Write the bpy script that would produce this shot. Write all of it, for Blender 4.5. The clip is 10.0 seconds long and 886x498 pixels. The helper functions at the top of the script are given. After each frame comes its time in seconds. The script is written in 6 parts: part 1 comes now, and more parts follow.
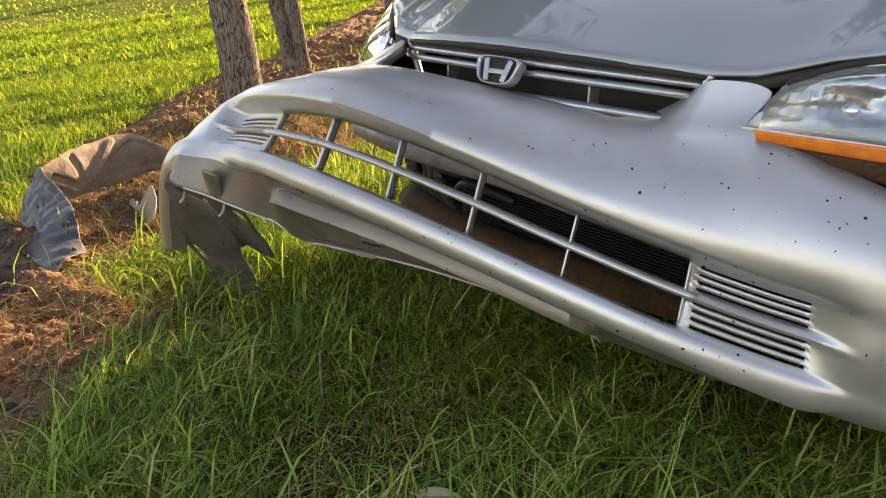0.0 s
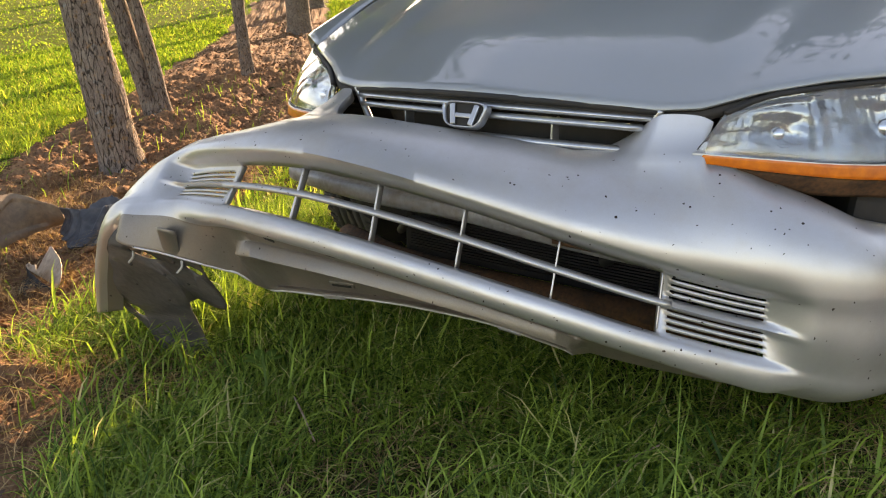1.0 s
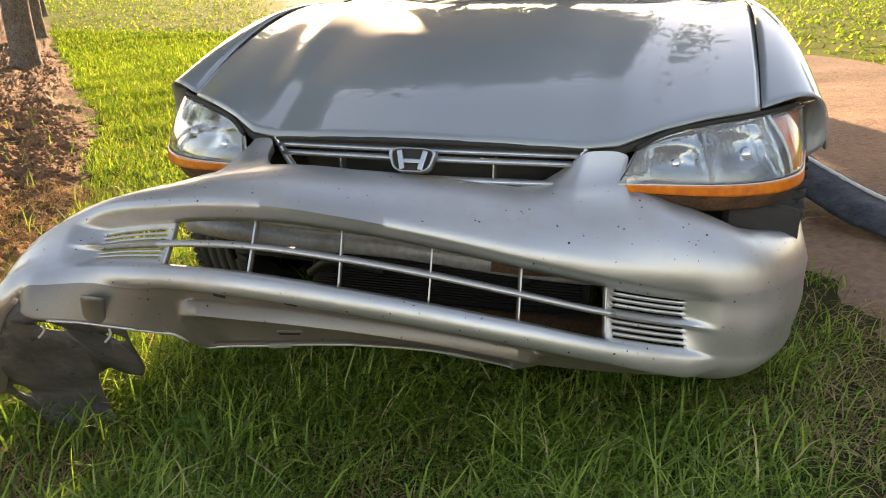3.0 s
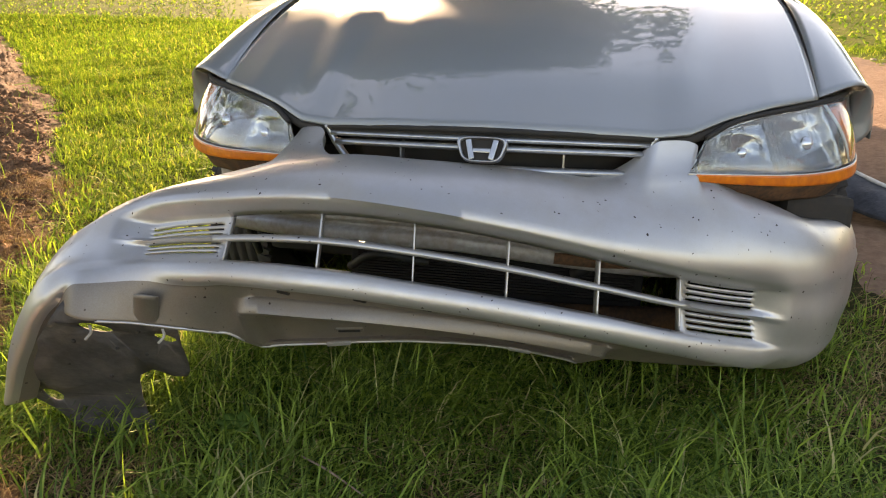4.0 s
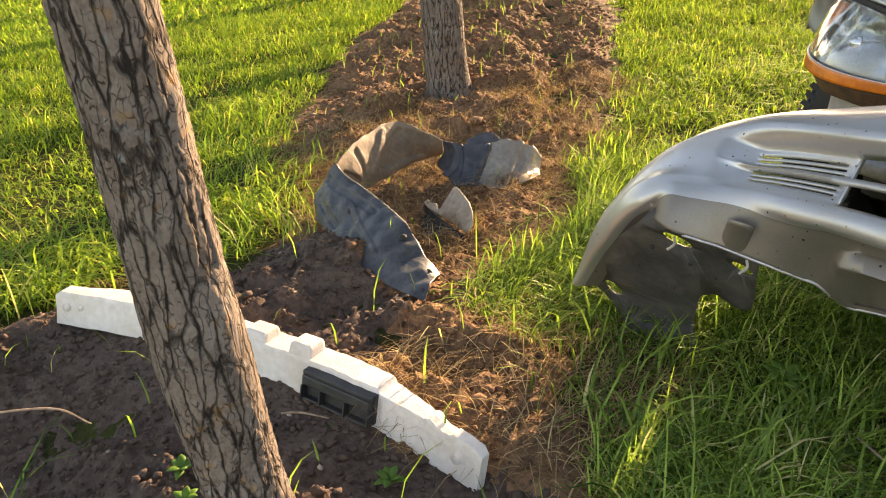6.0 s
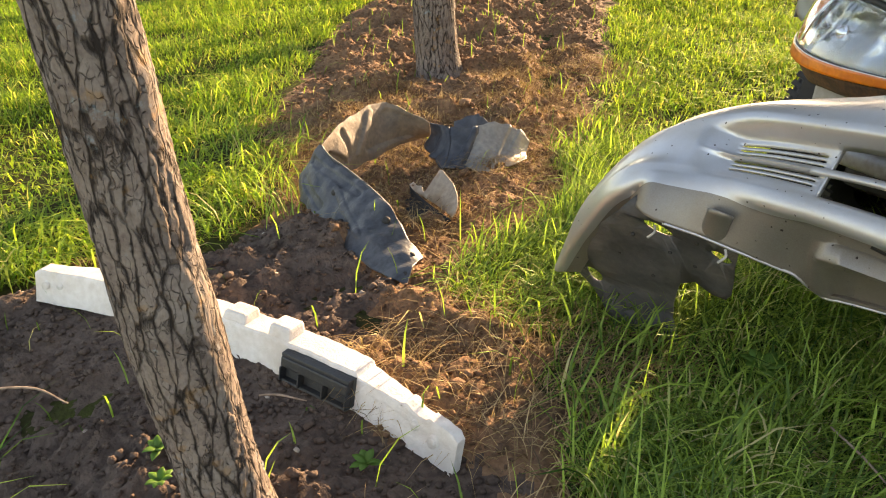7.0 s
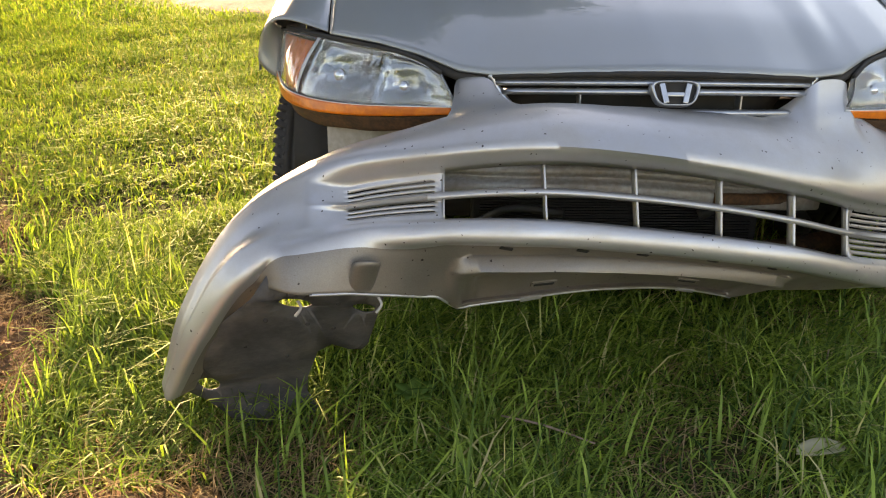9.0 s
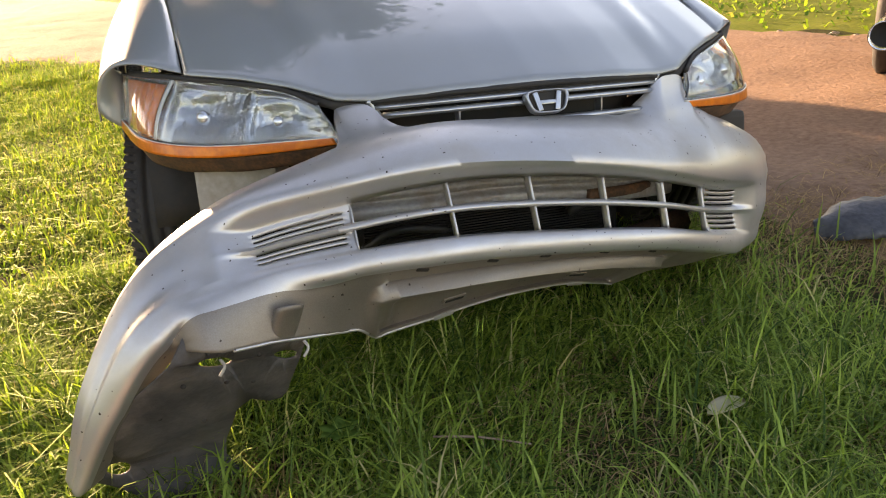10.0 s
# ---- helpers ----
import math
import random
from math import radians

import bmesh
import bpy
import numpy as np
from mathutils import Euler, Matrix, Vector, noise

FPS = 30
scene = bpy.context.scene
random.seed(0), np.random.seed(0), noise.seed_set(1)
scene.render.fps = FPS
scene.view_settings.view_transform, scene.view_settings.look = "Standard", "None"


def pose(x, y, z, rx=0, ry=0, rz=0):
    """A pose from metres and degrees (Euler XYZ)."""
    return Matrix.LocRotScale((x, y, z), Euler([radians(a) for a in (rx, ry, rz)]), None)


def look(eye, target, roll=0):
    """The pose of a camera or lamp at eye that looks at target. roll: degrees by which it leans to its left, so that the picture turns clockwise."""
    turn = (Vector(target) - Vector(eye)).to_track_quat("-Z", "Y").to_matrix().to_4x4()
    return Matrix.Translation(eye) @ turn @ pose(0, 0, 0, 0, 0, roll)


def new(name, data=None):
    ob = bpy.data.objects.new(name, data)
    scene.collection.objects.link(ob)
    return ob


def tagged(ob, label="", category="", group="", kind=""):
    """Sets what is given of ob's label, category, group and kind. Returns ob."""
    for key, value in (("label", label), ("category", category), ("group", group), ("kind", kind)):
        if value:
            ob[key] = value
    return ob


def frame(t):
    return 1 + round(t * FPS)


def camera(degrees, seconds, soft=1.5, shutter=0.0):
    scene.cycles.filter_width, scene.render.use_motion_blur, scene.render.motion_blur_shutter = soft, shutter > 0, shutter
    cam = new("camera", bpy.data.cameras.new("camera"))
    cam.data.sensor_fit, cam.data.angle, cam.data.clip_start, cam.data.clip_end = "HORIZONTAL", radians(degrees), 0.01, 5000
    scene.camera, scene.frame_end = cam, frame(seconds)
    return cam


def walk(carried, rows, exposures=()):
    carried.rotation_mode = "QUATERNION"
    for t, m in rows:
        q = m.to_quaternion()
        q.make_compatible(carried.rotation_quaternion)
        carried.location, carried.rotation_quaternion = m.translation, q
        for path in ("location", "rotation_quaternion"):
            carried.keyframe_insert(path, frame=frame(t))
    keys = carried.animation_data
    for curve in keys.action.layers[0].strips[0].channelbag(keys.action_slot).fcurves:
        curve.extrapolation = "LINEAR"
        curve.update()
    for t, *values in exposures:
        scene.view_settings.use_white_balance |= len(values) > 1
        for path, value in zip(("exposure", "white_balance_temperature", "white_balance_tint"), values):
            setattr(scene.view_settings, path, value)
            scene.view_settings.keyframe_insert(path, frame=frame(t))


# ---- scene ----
cam = camera(60.8, 10.0, soft=1.1)
PATH = [
    (0, (0.964, -0.958, 0.826), (-0.408, 0.326, 0.142), -2.5),
    (0.5, (0.923, -1.109, 0.87), (-0.325, 0.313, 0.223), -4.6),
    (1, (0.835, -1.165, 0.882), (-0.259, 0.383, 0.244), -4.0),
    (1.5, (0.756, -1.23, 0.907), (-0.176, 0.422, 0.271), -3.7),
    (2, (0.661, -1.354, 0.95), (-0.096, 0.392, 0.335), -4.3),
    (2.5, (0.598, -1.416, 0.966), (-0.046, 0.379, 0.365), -4.1),
    (2.7, (0.562, -1.415, 0.961), (-0.033, 0.397, 0.362), -3.8),
    (3.8, (0.336, -1.403, 0.959), (-0.041, 0.452, 0.312), -2.8),
    (4, (0.266, -1.415, 0.964), (-0.124, 0.436, 0.317), -2.7),
    (4.5, (0.088, -1.486, 0.966), (-0.494, 0.313, 0.316), -2.6),
    (5, (0.034, -1.476, 0.973), (-0.952, 0.123, 0.287), -2.2),
    (5.5, (0.041, -1.464, 0.972), (-1.249, -0.119, 0.245), -2.4),
    (5.7, (0.046, -1.462, 0.975), (-1.317, -0.21, 0.216), -2.8),
    (6.8, (0.081, -1.43, 0.987), (-1.349, -0.332, 0.122), -2.2),
    (7, (0.066, -1.432, 0.985), (-1.307, -0.261, 0.123), -1.3),
    (7.5, (-0.049, -1.474, 0.987), (-1.138, -0.014, 0.161), -0.5),
    (8, (-0.207, -1.517, 0.972), (-0.916, 0.185, 0.199), -1.9),
    (8.5, (-0.362, -1.466, 0.953), (-0.684, 0.358, 0.199), -2.9),
    (9, (-0.464, -1.453, 0.962), (-0.427, 0.398, 0.207), -2.2),
    (9.5, (-0.601, -1.464, 0.991), (-0.204, 0.34, 0.224), -3.7),
    (10, (-0.647, -1.414, 0.977), (-0.123, 0.372, 0.245), -5.3),
]
walk(cam, [(t, look(eye, target, roll)) for t, eye, target, roll in PATH], [(0.0, 2.24, 8750, 26), (2.5, 2.25, 8600, 22), (4.0, 2.08, 8750, 25), (5.0, 2.20, 8800, 25), (5.6, 2.17, 8600, 22), (7.0, 2.33, 8450, 19), (8.0, 2.34, 8700, 24), (9.0, 2.20, 8750, 25), (10.0, 2.26, 8800, 27)])


# ---- world and sun ----
SUN_TO = Vector((-0.29, 0.957, 0.0)).normalized()
SUN_EL = radians(13.5)
world = bpy.data.worlds.new("sky")
scene.world = world
world.use_nodes = True
wn = world.node_tree.nodes
sky = wn.new("ShaderNodeTexSky")
sky.sky_type = "NISHITA"
sky.sun_disc = False
sky.sun_elevation = SUN_EL
sky.sun_rotation = math.atan2(SUN_TO.x, SUN_TO.y)
wn["Background"].inputs["Strength"].default_value = 0.142
world.node_tree.links.new(sky.outputs[0], wn["Background"].inputs["Color"])
sun_data = bpy.data.lights.new("sun", "SUN")
sun_data.energy = 5.0
sun_data.angle = radians(0.6)
sun_data.color = (1.0, 0.82, 0.58)
sun = new("sun", sun_data)
sun_dir = Vector((SUN_TO.x * math.cos(SUN_EL), SUN_TO.y * math.cos(SUN_EL), math.sin(SUN_EL)))
sun.matrix_world = look(sun_dir * 30, (0, 0, 0))
# the car stands slightly tilted on the ground: its own frame against the world's
UP = Vector((-0.05, -0.05, 1.0)).normalized()
CAR = Matrix.Translation((0, 0, -0.035)) @ UP.rotation_difference(Vector((0, 0, 1))).to_matrix().to_4x4()


# ---- materials ----
def material(name, base, rough=0.6, metal=0.0, tint=None, scale=8.0, fine=60.0, bump=0.0, bump_scale=40.0, dirt=None,
             dirt_amount=0.0, dirt_scale=5.0, coat=0.0, specks=0.0, spec=0.5):
    """Surface with colour variation at two scales, optional relief, dirt patches, clear coat and small mud specks."""
    m = bpy.data.materials.new(name)
    m.use_nodes = True
    nt = m.node_tree
    n, l = nt.nodes, nt.links
    bsdf = n["Principled BSDF"]
    pos = n.new("ShaderNodeNewGeometry")
    bsdf.inputs["Roughness"].default_value = rough
    bsdf.inputs["Metallic"].default_value = metal
    bsdf.inputs["Specular IOR Level"].default_value = spec
    bsdf.inputs["Coat Weight"].default_value = coat
    bsdf.inputs["Coat Roughness"].default_value = 0.04
    tint = tint or tuple(c * 0.75 for c in base)
    big = n.new("ShaderNodeTexNoise")
    big.inputs["Scale"].default_value = scale
    big.inputs["Detail"].default_value = 4
    small = n.new("ShaderNodeTexNoise")
    small.inputs["Scale"].default_value = fine
    small.inputs["Detail"].default_value = 3
    for t in (big, small):
        l.new(pos.outputs["Position"], t.inputs["Vector"])
    avg = n.new("ShaderNodeMath")
    avg.operation = "ADD"
    l.new(big.outputs[0], avg.inputs[0])
    l.new(small.outputs[0], avg.inputs[1])
    ramp = n.new("ShaderNodeMapRange")
    ramp.inputs[1].default_value, ramp.inputs[2].default_value = 0.75, 1.25
    l.new(avg.outputs[0], ramp.inputs[0])
    mix = n.new("ShaderNodeMix")
    mix.data_type = "RGBA"
    mix.inputs[6].default_value = (*tint, 1)
    mix.inputs[7].default_value = (*base, 1)
    l.new(ramp.outputs[0], mix.inputs[0])
    out = mix.outputs[2]
    if dirt:
        d = n.new("ShaderNodeTexNoise")
        d.inputs["Scale"].default_value = dirt_scale
        d.inputs["Detail"].default_value = 6
        d.inputs["Roughness"].default_value = 0.7
        l.new(pos.outputs["Position"], d.inputs["Vector"])
        dr = n.new("ShaderNodeMapRange")
        dr.inputs[1].default_value, dr.inputs[2].default_value = 0.45, 0.75
        dr.inputs[4].default_value = dirt_amount
        l.new(d.outputs[0], dr.inputs[0])
        dm = n.new("ShaderNodeMix")
        dm.data_type = "RGBA"
        dm.inputs[7].default_value = (*dirt, 1)
        l.new(dr.outputs[0], dm.inputs[0])
        l.new(out, dm.inputs[6])
        out = dm.outputs[2]
        rr = n.new("ShaderNodeMapRange")
        rr.inputs[3].default_value, rr.inputs[4].default_value = rough, min(1.0, rough + 0.35)
        l.new(dr.outputs[0], rr.inputs[0])
        l.new(rr.outputs[0], bsdf.inputs["Roughness"])
        if metal > 0:
            mr = n.new("ShaderNodeMapRange")
            mr.inputs[3].default_value, mr.inputs[4].default_value = metal, metal * 0.3
            l.new(dr.outputs[0], mr.inputs[0])
            l.new(mr.outputs[0], bsdf.inputs["Metallic"])
    if specks:
        v = n.new("ShaderNodeTexVoronoi")
        v.inputs["Scale"].default_value = 62
        wob = n.new("ShaderNodeTexNoise")
        wob.inputs["Scale"].default_value = 140
        l.new(pos.outputs["Position"], wob.inputs["Vector"])
        less = n.new("ShaderNodeVectorMath")
        less.operation = "MULTIPLY_ADD"
        less.inputs[1].default_value = (0.008, 0.008, 0.008)
        l.new(wob.outputs["Color"], less.inputs[0])
        l.new(pos.outputs["Position"], less.inputs[2])
        l.new(less.outputs[0], v.inputs["Vector"])
        lim = n.new("ShaderNodeMath")
        lim.operation = "LESS_THAN"
        l.new(v.outputs["Distance"], lim.inputs[0])
        pick = n.new("ShaderNodeSeparateColor")
        l.new(v.outputs["Color"], pick.inputs[0])
        size = n.new("ShaderNodeMath")
        size.operation = "MULTIPLY"
        size.inputs[1].default_value = specks
        l.new(pick.outputs[1], size.inputs[0])
        l.new(size.outputs[0], lim.inputs[1])
        some = n.new("ShaderNodeMath")
        some.operation = "LESS_THAN"
        some.inputs[1].default_value = 0.72
        l.new(pick.outputs[0], some.inputs[0])
        both = n.new("ShaderNodeMath")
        both.operation = "MULTIPLY"
        l.new(lim.outputs[0], both.inputs[0])
        l.new(some.outputs[0], both.inputs[1])
        sm = n.new("ShaderNodeMix")
        sm.data_type = "RGBA"
        sm.inputs[7].default_value = (0.03, 0.02, 0.015, 1)
        l.new(both.outputs[0], sm.inputs[0])
        l.new(out, sm.inputs[6])
        out = sm.outputs[2]
    l.new(out, bsdf.inputs["Base Color"])
    if bump:
        bn = n.new("ShaderNodeTexNoise")
        bn.inputs["Scale"].default_value = bump_scale
        bn.inputs["Detail"].default_value = 6
        l.new(pos.outputs["Position"], bn.inputs["Vector"])
        b = n.new("ShaderNodeBump")
        b.inputs["Strength"].default_value = bump
        b.inputs["Distance"].default_value = 0.01
        l.new(bn.outputs[0], b.inputs["Height"])
        l.new(b.outputs[0], bsdf.inputs["Normal"])
    return m


def glass(name, colour=(1, 1, 1), rough=0.02, clear=1.0):
    m = bpy.data.materials.new(name)
    m.use_nodes = True
    b = m.node_tree.nodes["Principled BSDF"]
    b.inputs["Base Color"].default_value = (*colour, 1)
    b.inputs["Transmission Weight"].default_value = clear
    b.inputs["Roughness"].default_value = rough
    b.inputs["IOR"].default_value = 1.45
    return m


def leafy(name, low, high, dry, dry_share=0.06, thin=0.45):
    """Blades and leaves: colour by island, part of the light passes through."""
    m = bpy.data.materials.new(name)
    m.use_nodes = True
    nt = m.node_tree
    n, l = nt.nodes, nt.links
    n.remove(n["Principled BSDF"])
    geo = n.new("ShaderNodeNewGeometry")
    ramp = n.new("ShaderNodeValToRGB")
    e = ramp.color_ramp.elements
    e[0].position, e[0].color = 0.0, (*low, 1)
    e[1].position, e[1].color = 1.0 - dry_share - 0.02, (*high, 1)
    d = e.new(1.0 - dry_share)
    d.color = (*dry, 1)
    l.new(geo.outputs["Random Per Island"], ramp.inputs[0])
    diff = n.new("ShaderNodeBsdfDiffuse")
    trans = n.new("ShaderNodeBsdfTranslucent")
    gloss = n.new("ShaderNodeBsdfGlossy")
    gloss.inputs["Roughness"].default_value = 0.45
    gloss.inputs["Color"].default_value = (0.75, 0.8, 0.6, 1)
    bright = n.new("ShaderNodeMix")
    bright.data_type = "RGBA"
    bright.blend_type = "MULTIPLY"
    bright.inputs[0].default_value = 1.0
    bright.inputs[7].default_value = (1.45, 1.55, 0.85, 1)
    l.new(ramp.outputs[0], bright.inputs[6])
    l.new(ramp.outputs[0], diff.inputs[0])
    l.new(bright.outputs[2], trans.inputs[0])
    m1 = n.new("ShaderNodeMixShader")
    m1.inputs[0].default_value = thin
    l.new(diff.outputs[0], m1.inputs[1])
    l.new(trans.outputs[0], m1.inputs[2])
    m2 = n.new("ShaderNodeMixShader")
    m2.inputs[0].default_value = 0.022
    l.new(m1.outputs[0], m2.inputs[1])
    l.new(gloss.outputs[0], m2.inputs[2])
    l.new(m2.outputs[0], n["Material Output"].inputs[0])
    return m


PAINT = material("silver_paint", (0.235, 0.256, 0.272), 0.48, 0.45, tint=(0.215, 0.235, 0.25), scale=3, fine=900, coat=1.0,
                 dirt=(0.28, 0.26, 0.22), dirt_amount=0.25, dirt_scale=1.2)
BUMPER_PAINT = material("dusty_silver_paint", (0.46, 0.457, 0.465), 0.38, 0.78, tint=(0.41, 0.405, 0.41), scale=3, fine=900,
                        coat=0.25, dirt=(0.30, 0.255, 0.20), dirt_amount=0.42, dirt_scale=4.5, specks=0.145)
# bumper silver darkened for its downward-facing shade, with brown mud film
VALANCE = material("shaded_muddy_silver", (0.215, 0.192, 0.168), 0.42, 0.55, tint=(0.16, 0.14, 0.12), scale=5, fine=500, dirt=(0.20, 0.155, 0.115), dirt_amount=0.6, dirt_scale=6, specks=0.15)
BEAM_GREY = material("dusty_grey_steel", (0.36, 0.36, 0.365), 0.5, 0.35, tint=(0.25, 0.24, 0.235), scale=6, fine=90, dirt=(0.16, 0.085, 0.045), dirt_amount=0.75, dirt_scale=5)
BLACK = material("black_plastic", (0.018, 0.018, 0.02), 0.5, bump=0.15, bump_scale=150, dirt=(0.16, 0.13, 0.10), dirt_amount=0.35)
DARK = material("sooty_black", (0.012, 0.011, 0.01), 0.75, dirt=(0.06, 0.045, 0.035), dirt_amount=0.5, dirt_scale=14)
LINER = material("dusty_black_liner", (0.036, 0.039, 0.048), 0.50, tint=(0.018, 0.019, 0.024), scale=7, bump=0.4, bump_scale=45, dirt=(0.125, 0.122, 0.120), dirt_amount=0.5, dirt_scale=16)
# black liner plastic lightened to grey for the low sun's glare
GLARE_LINER = material("sun_glare_liner", (0.24, 0.215, 0.185), 0.34, tint=(0.14, 0.125, 0.11), scale=8, bump=0.2, bump_scale=50, dirt=(0.30, 0.25, 0.19), dirt_amount=0.4, dirt_scale=9)
PALE_TAN = material("pale_tan_plastic", (0.40, 0.31, 0.225), 0.6, tint=(0.27, 0.20, 0.14), scale=10, bump=0.2, bump_scale=80, dirt=(0.14, 0.10, 0.07), dirt_amount=0.5, dirt_scale=16)
SHIELD_MAT = material("dusty_brown_shield", (0.050, 0.049, 0.052), 0.55, tint=(0.027, 0.026, 0.028), scale=10, bump=0.25, bump_scale=60, dirt=(0.16, 0.138, 0.12), dirt_amount=0.5, dirt_scale=8)
LINER_TAN = material("muddy_liner", (0.215, 0.158, 0.110), 0.75, tint=(0.13, 0.098, 0.072), scale=9, bump=0.25, bump_scale=70,
                     dirt=(0.06, 0.05, 0.045), dirt_amount=0.5, dirt_scale=12)
CHROME = material("chrome", (0.75, 0.76, 0.78), 0.12, 1.0, tint=(0.68, 0.69, 0.72))
SLAT = material("satin_silver", (0.42, 0.44, 0.47), 0.28, 0.8)
RUST = material("rusty_steel", (0.16, 0.075, 0.035), 0.8, 0.2, tint=(0.05, 0.028, 0.018), scale=14, fine=120, bump=0.3,
                dirt=(0.02, 0.015, 0.012), dirt_amount=0.6, dirt_scale=9)
STEEL = material("grey_steel", (0.20, 0.20, 0.21), 0.45, 0.6, dirt=(0.06, 0.05, 0.04), dirt_amount=0.6, dirt_scale=6)
RUBBER = material("tyre_rubber", (0.018, 0.018, 0.019), 0.75, bump=0.2, bump_scale=90, dirt=(0.10, 0.08, 0.06), dirt_amount=0.35)
ALLOY = material("alloy", (0.5, 0.5, 0.5), 0.35, 0.9, dirt=(0.12, 0.1, 0.08), dirt_amount=0.4)
LENS = glass("clear_lens", (0.93, 0.95, 0.96), 0.03, 0.965)
AMBER = material("amber_plastic", (0.68, 0.165, 0.006), 0.3, tint=(0.46, 0.090, 0.006), scale=14, coat=0.15)
REFLECTOR = material("reflector", (0.40, 0.41, 0.41), 0.10, 1.0, tint=(0.24, 0.26, 0.27), scale=25, fine=90, bump=0.42, bump_scale=42)
WINDOW = glass("tinted_glass", (0.55, 0.62, 0.58), 0.01)
FOAM = material("white_foam", (0.70, 0.645, 0.60), 0.7, tint=(0.60, 0.54, 0.49), bump=0.25, bump_scale=180, dirt=(0.42, 0.30, 0.2),
                dirt_amount=0.5, dirt_scale=7)
PALE = material("pale_nylon", (0.7, 0.68, 0.62), 0.45)
DUSTY_GREY = material("dusty_grey", (0.34, 0.32, 0.29), 0.7, tint=(0.24, 0.22, 0.19), dirt=(0.2, 0.16, 0.12), dirt_amount=0.5)


def bark_material():
    """Grey-brown plates between dark upright fissures, with lichen patches."""
    m = material("bark", (0.200, 0.158, 0.133), 0.95, tint=(0.118, 0.088, 0.073), scale=11, fine=140, dirt=(0.30, 0.265, 0.23), dirt_amount=0.45, dirt_scale=9, spec=0.2)
    nt = m.node_tree
    n, l = nt.nodes, nt.links
    bsdf = n["Principled BSDF"]
    geo = n.new("ShaderNodeNewGeometry")
    warp = n.new("ShaderNodeTexNoise")
    warp.inputs["Scale"].default_value = 18
    warp.inputs["Detail"].default_value = 4
    l.new(geo.outputs["Position"], warp.inputs["Vector"])
    off = n.new("ShaderNodeVectorMath")
    off.operation = "SCALE"
    off.inputs["Scale"].default_value = 0.020
    l.new(warp.outputs["Color"], off.inputs[0])
    add = n.new("ShaderNodeVectorMath")
    l.new(geo.outputs["Position"], add.inputs[0])
    l.new(off.outputs[0], add.inputs[1])
    squash = n.new("ShaderNodeVectorMath")
    squash.operation = "MULTIPLY"
    squash.inputs[1].default_value = (1, 1, 0.35)
    l.new(add.outputs[0], squash.inputs[0])
    cell = n.new("ShaderNodeTexNoise")
    cell.inputs["Scale"].default_value = 70
    cell.inputs["Detail"].default_value = 6
    cell.inputs["Roughness"].default_value = 0.62
    l.new(squash.outputs[0], cell.inputs["Vector"])

    def cracks(scale, stretch, fade, edge):
        """1 on the plates, 0 in the cracks between them; the cracks die out where the noise is high."""
        v = n.new("ShaderNodeVectorMath")
        v.operation = "MULTIPLY"
        v.inputs[1].default_value = (1, 1, stretch)
        l.new(add.outputs[0], v.inputs[0])
        vor = n.new("ShaderNodeTexVoronoi")
        vor.feature = "DISTANCE_TO_EDGE"
        vor.inputs["Scale"].default_value = scale
        l.new(v.outputs[0], vor.inputs["Vector"])
        less = n.new("ShaderNodeMath")
        less.operation = "MULTIPLY_ADD"
        less.inputs[1].default_value = fade
        l.new(cell.outputs[0], less.inputs[0])
        l.new(vor.outputs["Distance"], less.inputs[2])
        m = n.new("ShaderNodeMapRange")
        m.inputs[1].default_value, m.inputs[2].default_value = fade * 0.44, fade * 0.44 + edge
        l.new(less.outputs[0], m.inputs[0])
        return m

    deep, shallow = cracks(46, 0.20, 0.36, 0.11), cracks(100, 0.55, 0.60, 0.07)
    faint = n.new("ShaderNodeMapRange")
    faint.inputs[3].default_value, faint.inputs[4].default_value = 0.55, 1.0
    l.new(shallow.outputs[0], faint.inputs[0])
    ridge = n.new("ShaderNodeMath")
    ridge.operation = "MULTIPLY"
    l.new(deep.outputs[0], ridge.inputs[0])
    l.new(faint.outputs[0], ridge.inputs[1])
    dark = n.new("ShaderNodeMix")
    dark.data_type = "RGBA"
    dark.inputs[6].default_value = (0.024, 0.018, 0.015, 1)
    old = bsdf.inputs["Base Color"].links[0].from_socket
    l.new(ridge.outputs[0], dark.inputs[0])
    l.new(old, dark.inputs[7])
    spot = n.new("ShaderNodeTexNoise")
    spot.inputs["Scale"].default_value = 26
    spot.inputs["Detail"].default_value = 5
    l.new(geo.outputs["Position"], spot.inputs["Vector"])
    gate = n.new("ShaderNodeMapRange")
    gate.inputs[1].default_value, gate.inputs[2].default_value = 0.61, 0.67
    gate.inputs[4].default_value = 0.35
    l.new(spot.outputs[0], gate.inputs[0])
    rusty = n.new("ShaderNodeMix")
    rusty.data_type = "RGBA"
    rusty.inputs[7].default_value = (0.30, 0.155, 0.045, 1)
    l.new(gate.outputs[0], rusty.inputs[0])
    l.new(dark.outputs[2], rusty.inputs[6])
    blue = n.new("ShaderNodeTexNoise")
    blue.inputs["Scale"].default_value = 19
    blue.inputs["Detail"].default_value = 7
    blue.inputs["Roughness"].default_value = 0.7
    shift = n.new("ShaderNodeVectorMath")
    shift.inputs[1].default_value = (3.1, 7.7, 1.9)
    l.new(geo.outputs["Position"], shift.inputs[0])
    l.new(shift.outputs[0], blue.inputs["Vector"])
    lichen = n.new("ShaderNodeMapRange")
    lichen.inputs[1].default_value, lichen.inputs[2].default_value = 0.62, 0.70
    lichen.inputs[4].default_value = 0.65
    l.new(blue.outputs[0], lichen.inputs[0])
    pale = n.new("ShaderNodeMix")
